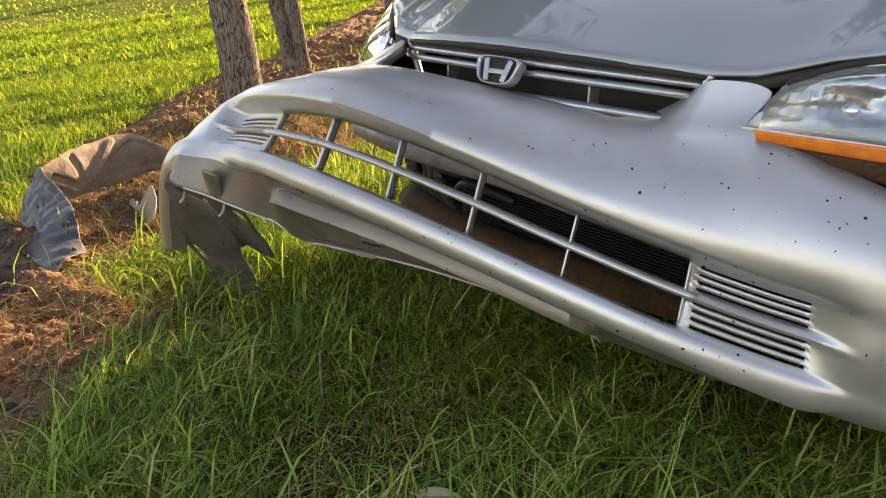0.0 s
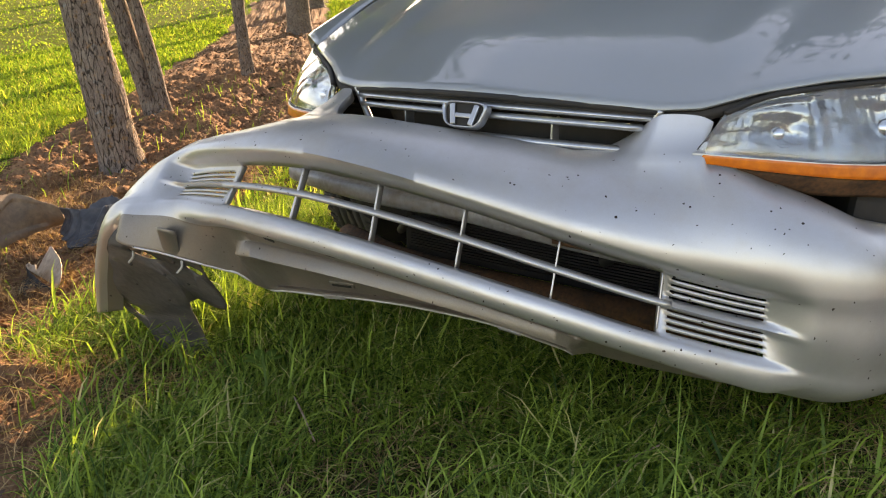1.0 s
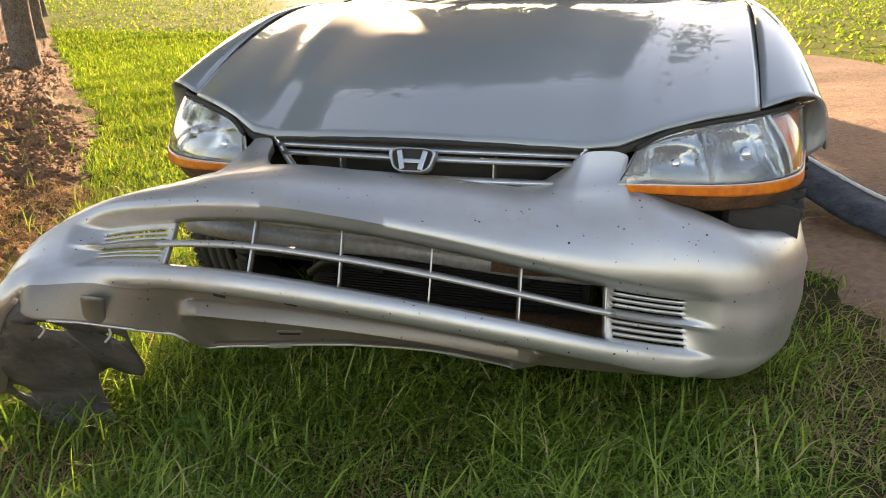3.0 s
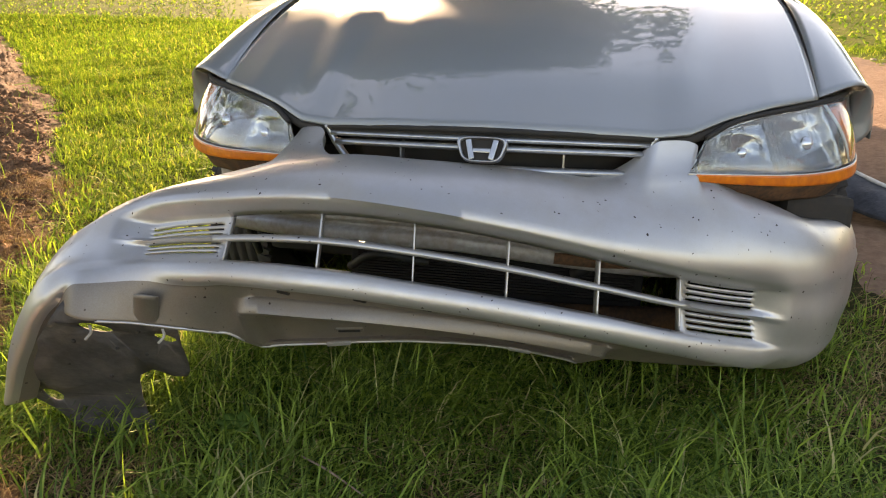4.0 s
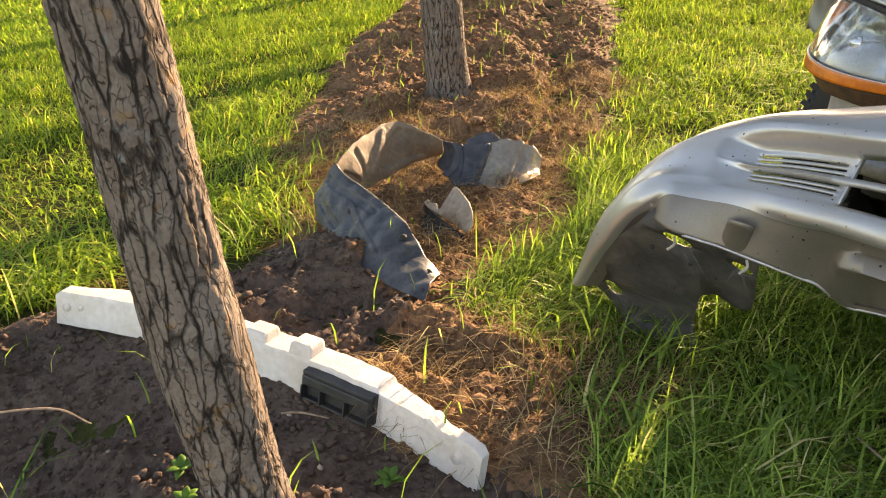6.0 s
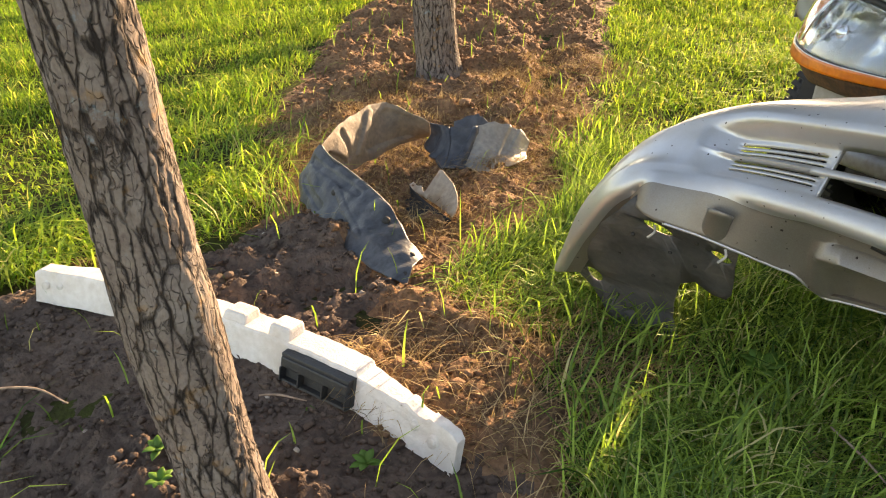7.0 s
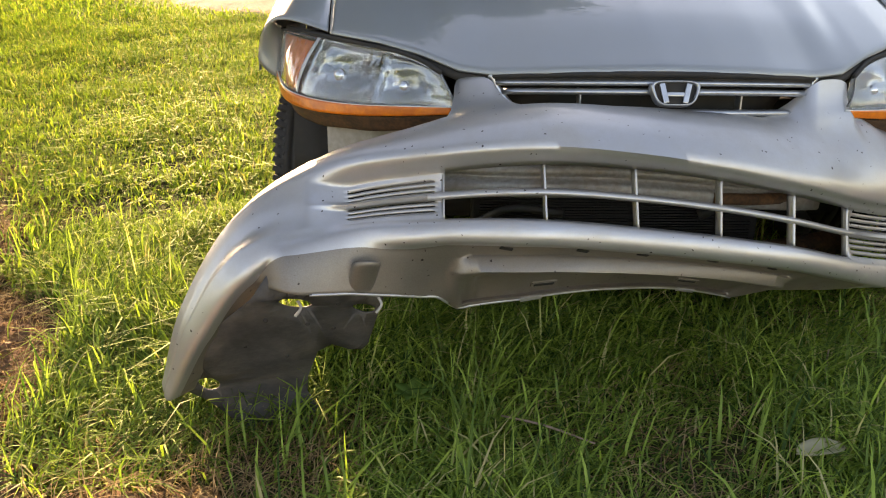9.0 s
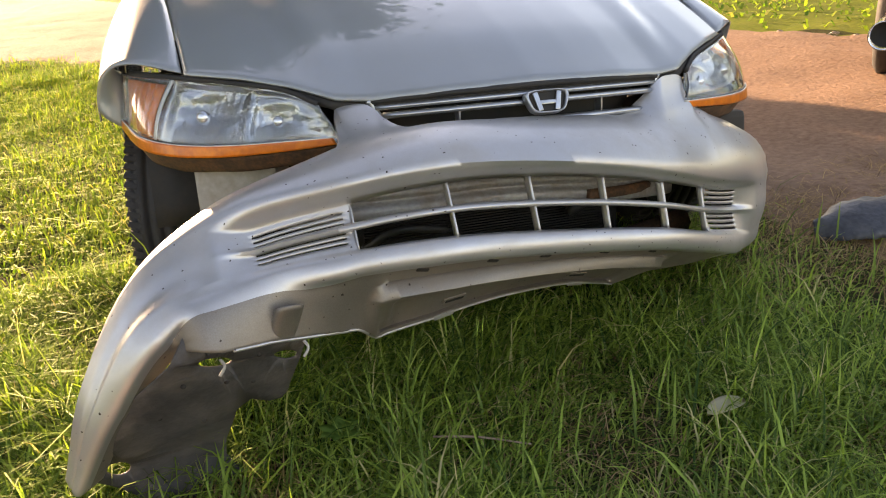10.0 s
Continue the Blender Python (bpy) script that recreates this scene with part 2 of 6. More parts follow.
    pale.data_type = "RGBA"
    pale.inputs[7].default_value = (0.20, 0.25, 0.27, 1)
    l.new(lichen.outputs[0], pale.inputs[0])
    l.new(rusty.outputs[2], pale.inputs[6])
    l.new(pale.outputs[2], bsdf.inputs["Base Color"])
    rough = n.new("ShaderNodeTexNoise")
    rough.inputs["Scale"].default_value = 160
    rough.inputs["Detail"].default_value = 6
    l.new(squash.outputs[0], rough.inputs["Vector"])
    mixh = n.new("ShaderNodeMath")
    mixh.operation = "MULTIPLY_ADD"
    mixh.inputs[1].default_value = 0.35
    l.new(rough.outputs[0], mixh.inputs[0])
    l.new(ridge.outputs[0], mixh.inputs[2])
    bump = n.new("ShaderNodeBump")
    bump.inputs["Strength"].default_value = 1.0
    bump.inputs["Distance"].default_value = 0.008
    l.new(mixh.outputs[0], bump.inputs["Height"])
    l.new(bump.outputs[0], bsdf.inputs["Normal"])
    return m


BARK = bark_material()
SOIL = material("brown_soil", (0.25, 0.138, 0.076), 0.95, tint=(0.095, 0.055, 0.034), scale=4, fine=55, bump=1.0, bump_scale=85,
                dirt=(0.23, 0.125, 0.065), dirt_amount=0.5, dirt_scale=9, spec=0.12)
# damp soil, its colour also darkened for shade of foam bar and flap
SHADED_DAMP_SOIL = material("shaded_damp_soil", (0.126, 0.087, 0.067), 0.9, tint=(0.060, 0.041, 0.032), scale=5, fine=60, bump=1.0, bump_scale=70,
                     dirt=(0.17, 0.115, 0.085), dirt_amount=0.4, dirt_scale=8, spec=0.12)
CLOD = material("soil_clod", (0.24, 0.132, 0.074), 0.95, tint=(0.10, 0.058, 0.036), scale=9, fine=90, bump=0.6, bump_scale=140, spec=0.12)
GRAVEL = material("gravel", (0.255, 0.158, 0.105), 0.95, tint=(0.165, 0.098, 0.064), scale=0.7, fine=38, bump=1.0, bump_scale=32,
                  dirt=(0.33, 0.22, 0.155), dirt_amount=0.6, dirt_scale=26, spec=0.12)
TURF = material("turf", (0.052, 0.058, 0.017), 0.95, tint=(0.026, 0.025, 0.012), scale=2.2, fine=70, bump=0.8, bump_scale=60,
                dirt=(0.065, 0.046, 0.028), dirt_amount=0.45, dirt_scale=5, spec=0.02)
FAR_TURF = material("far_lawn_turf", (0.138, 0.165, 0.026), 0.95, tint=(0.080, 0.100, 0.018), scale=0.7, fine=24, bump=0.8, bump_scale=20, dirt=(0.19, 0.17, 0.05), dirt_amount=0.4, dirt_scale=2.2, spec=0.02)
STONE = material("pebble", (0.36, 0.29, 0.23), 0.8, tint=(0.24, 0.18, 0.14), scale=30, fine=120)
TWIG = material("dry_twig", (0.33, 0.23, 0.16), 0.9, tint=(0.2, 0.13, 0.09), scale=30)
STRAW = leafy("straw", (0.15, 0.082, 0.036), (0.50, 0.34, 0.18), (0.10, 0.06, 0.035), 0.15, 0.2)
BLADE = leafy("grass_blade", (0.022, 0.066, 0.011), (0.295, 0.405, 0.074), (0.46, 0.40, 0.20), 0.05, 0.42)
LAWN = leafy("lawn_blade", (0.060, 0.140, 0.020), (0.275, 0.350, 0.055), (0.44, 0.39, 0.12), 0.06, 0.5)
FOLIAGE = leafy("tree_leaf", (0.03, 0.07, 0.012), (0.08, 0.13, 0.025), (0.12, 0.14, 0.03), 0.05, 0.4)
DEAD_LEAF = leafy("pale_dead_leaf", (0.40, 0.36, 0.24), (0.48, 0.43, 0.30), (0.3, 0.24, 0.15), 0.1, 0.3)
WEED = leafy("weed_leaf", (0.08, 0.17, 0.03), (0.14, 0.24, 0.05), (0.2, 0.25, 0.06), 0.05, 0.45)


# ---- building helpers ----
def part(name, bm, mat, parent=None, label="", smooth=True):
    """Links a bmesh as one mesh object under a thing."""
    me = bpy.data.meshes.new(name)
    bm.to_mesh(me)
    bm.free()
    ob = new(name, me)
    for m in mat if isinstance(mat, (list, tuple)) else (mat,):
        me.materials.append(m)
    if smooth:
        me.shade_smooth()
    ob.parent = parent
    if label:
        ob["label"] = label
    return ob


def arrays(name, verts, faces, mat, parent=None, label="", smooth=True):
    """Links numpy vertices and equal-sized faces as one mesh object."""
    me = bpy.data.meshes.new(name)
    verts, faces = np.asarray(verts, dtype=np.float32), np.asarray(faces, dtype=np.int32)
    size = faces.shape[1]
    me.vertices.add(len(verts))
    me.vertices.foreach_set("co", verts.ravel())
    me.loops.add(faces.size)
    me.loops.foreach_set("vertex_index", faces.ravel())
    me.polygons.add(len(faces))
    me.polygons.foreach_set("loop_start", np.arange(0, faces.size, size, dtype=np.int32))
    me.polygons.foreach_set("loop_total", np.full(len(faces), size, dtype=np.int32))
    me.update(calc_edges=True)
    me.validate()
    me.materials.append(mat)
    if smooth:
        me.shade_smooth()
    ob = new(name, me)
    ob.parent = parent
    if label:
        ob["label"] = label
    return ob


def thing(name, label, category, group="", at=(0, 0, 0)):
    ob = new(name)
    ob.empty_display_size = 0.1
    ob.location = at
    return tagged(ob, label, category, group)


def surf(name, fn, nu, nv, mat, parent=None, label="", thick=0.0, keep=None, closed=False):
    """A sheet fn(u, v) with u, v from 0 to 1; keep(u, v) tells which cells stay."""
    bm = bmesh.new()
    g = [[bm.verts.new(fn(i / nu, j / nv)) for j in range(nv + 1)] for i in range(nu if closed else nu + 1)]
    for i in range(nu):
        for j in range(nv):
            if keep is None or keep((i + 0.5) / nu, (j + 0.5) / nv):
                a, b = g[i], g[(i + 1) % len(g)]
                bm.faces.new((a[j], b[j], b[j + 1], a[j + 1]))
    loose = [v for v in bm.verts if not v.link_faces]
    bmesh.ops.delete(bm, geom=loose, context="VERTS")
    ob = part(name, bm, mat, parent, label)
    if thick:
        mod = ob.modifiers.new("thickness", "SOLIDIFY")
        mod.thickness, mod.offset = thick, 0.0
    return ob


def spline(points, k):
    """Point at index k (a real number) of a smooth curve through the points."""
    p = np.asarray(points, dtype=float)
    k = min(max(k, 0.0), len(p) - 1.0)
    i = min(int(k), len(p) - 2)
    t = k - i
    a, b = p[i], p[i + 1]
    m0 = (b - p[i - 1]) / 2 if i > 0 else b - a
    m1 = (p[i + 2] - a) / 2 if i + 2 < len(p) else b - a
    return (2 * t**3 - 3 * t**2 + 1) * a + (t**3 - 2 * t**2 + t) * m0 + (3 * t**2 - 2 * t**3) * b + (t**3 - t**2) * m1


def lerp(a, b, t):
    return a + (b - a) * t


def step(x, a, b):
    t = min(max((x - a) / (b - a), 0.0), 1.0)
    return t * t * (3 - 2 * t)


def box(name, size, mat, parent=None, m=None, label="", bevel=0.004, taper=1.0):
    bm = bmesh.new()
    bmesh.ops.create_cube(bm, size=1.0)
    for v in bm.verts:
        f = taper if v.co.z > 0 else 1.0
        v.co = Vector((v.co.x * size[0] * f, v.co.y * size[1] * f, v.co.z * size[2]))
    if bevel:
        bmesh.ops.bevel(bm, geom=bm.edges[:], offset=bevel, segments=2, affect="EDGES", profile=0.6)
    if m is not None:
        bm.transform(m)
    return part(name, bm, mat, parent, label, smooth=False)


def tube(name, points, radius, mat, parent=None, label="", sides=10, steps=6, flat=1.0, cap=True):
    """A rod along a smooth curve; radius is a number or one per point."""
    n = (len(points) - 1) * steps
    rads = radius if isinstance(radius, (list, tuple)) else [radius] * len(points)
    bm = bmesh.new()
    rings = []
    for i in range(n + 1):
        k = i / steps
        c = Vector(spline(points, k))
        t = (Vector(spline(points, k + 0.02)) - Vector(spline(points, k - 0.02))).normalized()
        a = t.cross(Vector((0, 0, 1)))
        a = a.normalized() if a.length > 0.05 else t.cross(Vector((0, 1, 0))).normalized()
        b = a.cross(t)
        r = float(np.interp(k, range(len(rads)), rads))
        rings.append([bm.verts.new(c + (a * math.cos(q) + b * math.sin(q) * flat) * r)
                      for q in (2 * math.pi * j / sides for j in range(sides))])
    for r0, r1 in zip(rings, rings[1:]):
        for j in range(sides):
            bm.faces.new((r0[j], r0[(j + 1) % sides], r1[(j + 1) % sides], r1[j]))
    if cap:
        bm.faces.new(rings[0][::-1])
        bm.faces.new(rings[-1])
    bmesh.ops.recalc_face_normals(bm, faces=bm.faces)
    return part(name, bm, mat, parent, label)


def lathe(name, profile, mat, parent=None, m=None, label="", sides=40):
    """A body turned round the x axis from (x, radius) pairs."""
    bm = bmesh.new()
    rings = [[bm.verts.new((x, r * math.cos(2 * math.pi * j / sides), r * math.sin(2 * math.pi * j / sides))) for j in range(sides)]
             for x, r in profile]
    for r0, r1 in zip(rings, rings[1:]):
        for j in range(sides):
            bm.faces.new((r0[j], r0[(j + 1) % sides], r1[(j + 1) % sides], r1[j]))
    bmesh.ops.recalc_face_normals(bm, faces=bm.faces)
    if m is not None:
        bm.transform(m)
    return part(name, bm, mat, parent, label)


def outline_plate(name, pts, place, thick, mat, parent=None, label="", holes=()):
    """A flat plate from a closed outline of (a, b) pairs with oval holes; place(a, b) gives the point in the world."""
    bm = bmesh.new()
    loops = [list(pts)]
    for ca, cb, ra, rb, rot in holes:
        loops.append([(ca + ra * math.cos(q) * math.cos(rot) - rb * math.sin(q) * math.sin(rot),
                       cb + ra * math.cos(q) * math.sin(rot) + rb * math.sin(q) * math.cos(rot))
                      for q in (2 * math.pi * j / 14 for j in range(14))])
    edges = []
    for lp in loops:
        vs = [bm.verts.new((a, b, 0)) for a, b in lp]
        edges += [bm.edges.new((vs[i], vs[(i + 1) % len(vs)])) for i in range(len(vs))]
    bmesh.ops.triangle_fill(bm, use_beauty=True, edges=edges)
    bmesh.ops.subdivide_edges(bm, edges=bm.edges[:], cuts=3)
    for v in bm.verts:
        v.co = Vector(place(v.co.x, v.co.y))
    bmesh.ops.recalc_face_normals(bm, faces=bm.faces)
    ob = part(name, bm, mat, parent, label)
    mod = ob.modifiers.new("thickness", "SOLIDIFY")
    mod.thickness = thick
    return ob


# ---- ground ----
BED_AT, BED_DIR, BED_N = np.array((-0.9, -1.1)), np.array((-0.668, 0.744)), np.array((0.744, 0.668))
ROAD_Y = (-60, -6, 0.0, 0.5, 1.5, 4, 6.5, 8.7, 9.9, 12, 20, 80)
ROAD_NEAR_X = (1.6, 1.55, 1.50, 1.14, 1.05, 1.0, 0.0, -1.95, -3.4, -5.0, -9.5, -45)
ROAD_FAR_X = (9.0, 7.6, 6.0, 5.8, 5.6, 4.75, 3.9, 2.75, 2.1, 1.1, -2.5, -32)


def wave(x, y, scale, seed=0.0):
    """Cheap smooth noise from -1 to 1 on numpy arrays."""
    x, y = np.asarray(x) * scale + seed * 7.3, np.asarray(y) * scale - seed * 3.1
    return (np.sin(x * 1.7 + 1.3 * np.sin(y * 1.1 + seed)) + np.sin(y * 1.9 + 1.7 * np.sin(x * 0.9 + 2 * seed))
            + np.sin((x + y) * 1.3 + 1.1 * np.sin(x * 2.3 - y * 1.7))) / 3


def bed_edges(a):
    """Across-range of the soil bed at the distance a along it."""
    right = np.interp(a, (-2.5, 0.0, 0.5, 0.8, 1.2, 2.6, 3.65, 6.7, 60.0), (0.55, 0.64, 0.58, 0.46, 0.46, 0.68, 0.90, 1.12, 1.2))
    left = np.interp(a, (-2.5, 0.0, 0.30, 0.60, 0.82, 1.05, 1.3, 1.6, 1.92, 3.0, 4.7, 60.0), (-0.9, -0.95, -1.12, -1.16, -0.85, -0.46, -0.33, -0.32, -0.44, -0.82, -1.14, -1.2))
    return left, right


def bed_coords(x, y):
    dx, dy = np.asarray(x) - BED_AT[0], np.asarray(y) - BED_AT[1]
    return dx * BED_DIR[0] + dy * BED_DIR[1], dx * BED_N[0] + dy * BED_N[1]


def in_bed(x, y):
    """How far inside the soil bed a place lies, in metres (negative: outside)."""
    a, c = bed_coords(x, y)
    left, right = bed_edges(a)
    return np.minimum(c - left, right - c) + 0.13 * wave(x, y, 3.1, 1) + 0.07 * wave(x, y, 9.0, 2)


def in_road(x, y):
    x, y = np.asarray(x), np.asarray(y)
    lo, hi = np.interp(y, ROAD_Y, ROAD_NEAR_X), np.interp(y, ROAD_Y, ROAD_FAR_X)
    return np.minimum(x - lo, hi - x) * 0.85 + 0.16 * wave(x, y, 2.0, 3) + 0.1 * wave(x, y, 7.0, 4)


def ground_height(x, y):
    pit = 0.15 * np.exp(-((np.asarray(x) + 1.38) / 0.40) ** 2 - ((np.asarray(y) + 1.44) / 0.30) ** 2)
    far = np.clip(0.87 * np.asarray(y) - 0.30 * np.asarray(x) - 5.0, 0.0, 58.0)
    bank = np.clip(0.6 * np.asarray(y) - 0.8 * np.asarray(x) - 17.0, 0.0, 120.0)
    return 0.012 * wave(x, y, 2.2, 5) + 0.006 * wave(x, y, 8.0, 6) + 0.04 * far + 0.06 * bank - pit


def soil_height(x, y):
    inside = in_bed(x, y)
    lift = np.clip(inside / 0.25, -1, 1)
    clods = 0.070 * (1 - np.abs(wave(x, y, 9, 7)) * 1.7) * np.abs(wave(x, y, 4.3, 23)) + 0.036 * (np.abs(wave(x, y, 17, 25)) - 0.3) + 0.016 * (0.35 - np.abs(wave(x, y, 33, 8))) + 0.015 * wave(x, y, 71, 9) + 0.008 * wave(x, y, 150, 13)
    a, c = bed_coords(x, y)
    furrow = -0.038 * np.exp(-((c - 0.50 + 0.06 * wave(x, y, 2.5, 44)) / 0.09) ** 2) * np.clip((a - 2.3) / 0.8, 0, 1)
    mound = 0.065 * wave(x, y, 5.0, 10)
    # trodden flat round the torn parts
    bx, by = np.asarray(x) + 1.965, np.asarray(y) + 1.083
    q = np.clip((bx * 1.207 + by * 0.361) / 1.587, 0, 1)
    flat = 1 - 0.9 * np.exp(-((bx - 1.207 * q) ** 2 + (by - 0.361 * q) ** 2) / 0.018) - 0.65 * np.exp(-((np.asarray(x) + 1.9) ** 2 + (np.asarray(y) - 0.1) ** 2) / 0.16)
    flat = np.clip(flat, 0.08, 1.0)
    clods, mound = clods * flat, mound * flat
    return ground_height(x, y) + 0.012 * lift + np.clip(lift, 0, 1) * (clods + mound * 0.6 + furrow + 0.022 - 0.022 * (1 - flat))


def graded(lo, hi, near_lo, near_hi, fine, grow=1.22):
    mid = list(np.arange(near_lo, near_hi, fine))
    s, x = fine, near_hi
    while x < hi:
        mid.append(x)
        s *= grow
        x += s
    mid.append(hi)
    s, x = fine, near_lo - fine
    low = []
    while x > lo:
        low.append(x)
        s *= grow
        x -= s
    low.append(lo)
    return np.array(low[::-1] + mid)


def sheet(name, xs, ys, height, mat, label, keep=None):
    gx, gy = np.meshgrid(xs, ys, indexing="ij")
    v = np.stack([gx, gy, height(gx, gy)], -1).reshape(-1, 3)
    n, m = len(xs), len(ys)
    idx = np.arange(n * m).reshape(n, m)
    f = np.stack([idx[:-1, :-1], idx[1:, :-1], idx[1:, 1:], idx[:-1, 1:]], -1).reshape(-1, 4)
    if keep is not None:
        cx, cy = v[f, 0].mean(1), v[f, 1].mean(1)
        f = f[keep(cx, cy)]
        used = np.unique(f)
        remap = np.zeros(len(v), dtype=int)
        remap[used] = np.arange(len(used))
        v, f = v[used], remap[f]
    ob = arrays(name, v, f, mat)
    return tagged(ob, label, name.replace("_", " "), kind="structure")


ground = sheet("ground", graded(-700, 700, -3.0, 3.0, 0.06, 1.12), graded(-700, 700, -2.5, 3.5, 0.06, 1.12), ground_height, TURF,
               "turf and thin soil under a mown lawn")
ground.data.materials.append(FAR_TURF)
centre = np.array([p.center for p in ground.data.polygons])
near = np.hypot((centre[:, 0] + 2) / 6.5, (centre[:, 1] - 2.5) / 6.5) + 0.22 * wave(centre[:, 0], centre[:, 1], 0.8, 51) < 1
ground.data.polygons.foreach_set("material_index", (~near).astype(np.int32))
# soil bed laid along the tree row: fine cells near, coarse further on
bed_a = graded(-9.0, 46, -0.9, 8.0, 0.018, 1.05)
bed_c = np.arange(-1.6, 1.5, 0.016)


def in_damp_shade(x, y):
    """The damp turned soil round the foam bar, where shade of bar and flap is painted in."""
    rag = 0.06 * wave(x, y, 9, 28) + 0.035 * wave(x, y, 31, 31) + 0.02 * wave(x, y, 83, 32)
    near = (y + 0.74 - 0.30 * (x + 0.76) + rag < 0.20 * np.clip((-x - 0.95) / 0.3, 0, 1)) & (x + 0.80 + 1.6 * rag < 0)
    near |= (y + 0.70 - 0.30 * (x + 0.76) + rag < 0) & (x + 0.66 + 1.6 * rag < 0)
    return near | (((x + 1.66) / 0.46) ** 2 + ((y + 0.62) / 0.26) ** 2 + 4 * rag < 1)


def bed_sheet():
    ga, gc = np.meshgrid(bed_a, bed_c, indexing="ij")
    x = BED_AT[0] + ga * BED_DIR[0] + gc * BED_N[0]
    y = BED_AT[1] + ga * BED_DIR[1] + gc * BED_N[1]
    v = np.stack([x, y, soil_height(x, y)], -1).reshape(-1, 3)
    n, m = ga.shape
    idx = np.arange(n * m).reshape(n, m)
    f = np.stack([idx[:-1, :-1], idx[1:, :-1], idx[1:, 1:], idx[:-1, 1:]], -1).reshape(-1, 4)
    f = f[in_bed(v[f, 0].mean(1), v[f, 1].mean(1)) > -0.12]
    used = np.unique(f)
    remap = np.zeros(len(v), dtype=int)
    remap[used] = np.arange(len(used))
    bed = arrays("soil_bed", v[used], remap[f], SOIL)
    bed.data.materials.append(SHADED_DAMP_SOIL)
    cx, cy = v[f, 0].mean(1), v[f, 1].mean(1)
    bed.data.polygons.foreach_set("material_index", in_damp_shade(cx, cy).astype(np.int32))
    tagged(bed, "freshly dug reddish brown soil along the tree row", "soil bed", kind="structure")


bed_sheet()


def road_sheet():
    gx, gy = np.meshgrid(graded(-70, 14, -4, 8, 0.10, 1.2), graded(-40, 60, -2, 16, 0.10, 1.2), indexing="ij")
    x, y, gr = gx, gy, gx
    lift = np.clip(in_road(x, y) / 0.25, -1, 1)
    z = ground_height(x, y) + 0.014 * lift + np.clip(lift, 0, 1) * (0.010 * wave(x, y, 14, 11) + 0.006 * wave(x, y, 31, 12) + 0.012)
    v = np.stack([x, y, z], -1).reshape(-1, 3)
    n, m = gr.shape
    idx = np.arange(n * m).reshape(n, m)
    f = np.stack([idx[:-1, :-1], idx[1:, :-1], idx[1:, 1:], idx[:-1, 1:]], -1).reshape(-1, 4)
    f = f[in_road(v[f, 0].mean(1), v[f, 1].mean(1)) > -0.15]
    tagged(arrays("road", v, f, GRAVEL), "pinkish gravel drive with loose stones", "road", kind="structure")


road_sheet()


# ---- the sedan ----
car = thing("sedan_car", "silver four-door sedan with torn-off front bumper, parked on the grass", "car")
car.matrix_world = CAR


def lift(y):
    """The rear of the body stands higher over the rising ground."""
    return 0.05 * max(0.0, y - 1.3)


def hood_edge_z(y):
    t = min(max((y - 0.40) / 1.06, 0.0), 1.0)
    return 0.783 + 0.277 * (1 - (1 - t) ** 2.1)


def hood_front(x):
    ax = abs(x)
    y = float(np.interp(ax, (0, 0.12, 0.24, 0.35, 0.42, 0.52, 0.62, 0.72), (0.050, 0.058, 0.084, 0.128, 0.150, 0.232, 0.310, 0.400)))
    z = float(np.interp(ax, (0, 0.2, 0.35, 0.42, 0.50, 0.60, 0.72), (0.742, 0.735, 0.724, 0.730, 0.756, 0.776, 0.788)))
    return y, z


def hood_at(u, v):
    x = 0.718 * (2 * u - 1)
    yf, zf = hood_front(x)
    y = lerp(yf, 1.50 - 0.12 * (x / 0.72) ** 2, v)
    t = (y - yf) / (1.50 - yf)
    crown = 1.080 - 0.020 * (x / 0.72) ** 2
    z = zf + (crown - zf) * (1 - (1 - t) ** 2.0)
    xc = 0.435 + 0.17 * t
    z += 0.018 * (1 - step(abs(x), xc - 0.06, xc + 0.03)) * step(t, 0.0, 0.15) * (1 - 0.4 * t)
    x *= 1 + 0.075 * t
    if v == 0:
        z -= 0.003
    return (x, y, z)


surf("hood", hood_at, 96, 70, PAINT, car, "grey-silver hood with dust and sky reflections", thick=0.006)


tube("hood_seal", [(x, hood_front(x)[0] + 0.014, hood_front(x)[1] - 0.015) for x in np.linspace(-0.72, 0.72, 25)], 0.011, DARK, car, "black rubber seal under the hood edge", sides=8, steps=2)

WHEEL_Y, WHEEL_Z = 0.90, 0.305


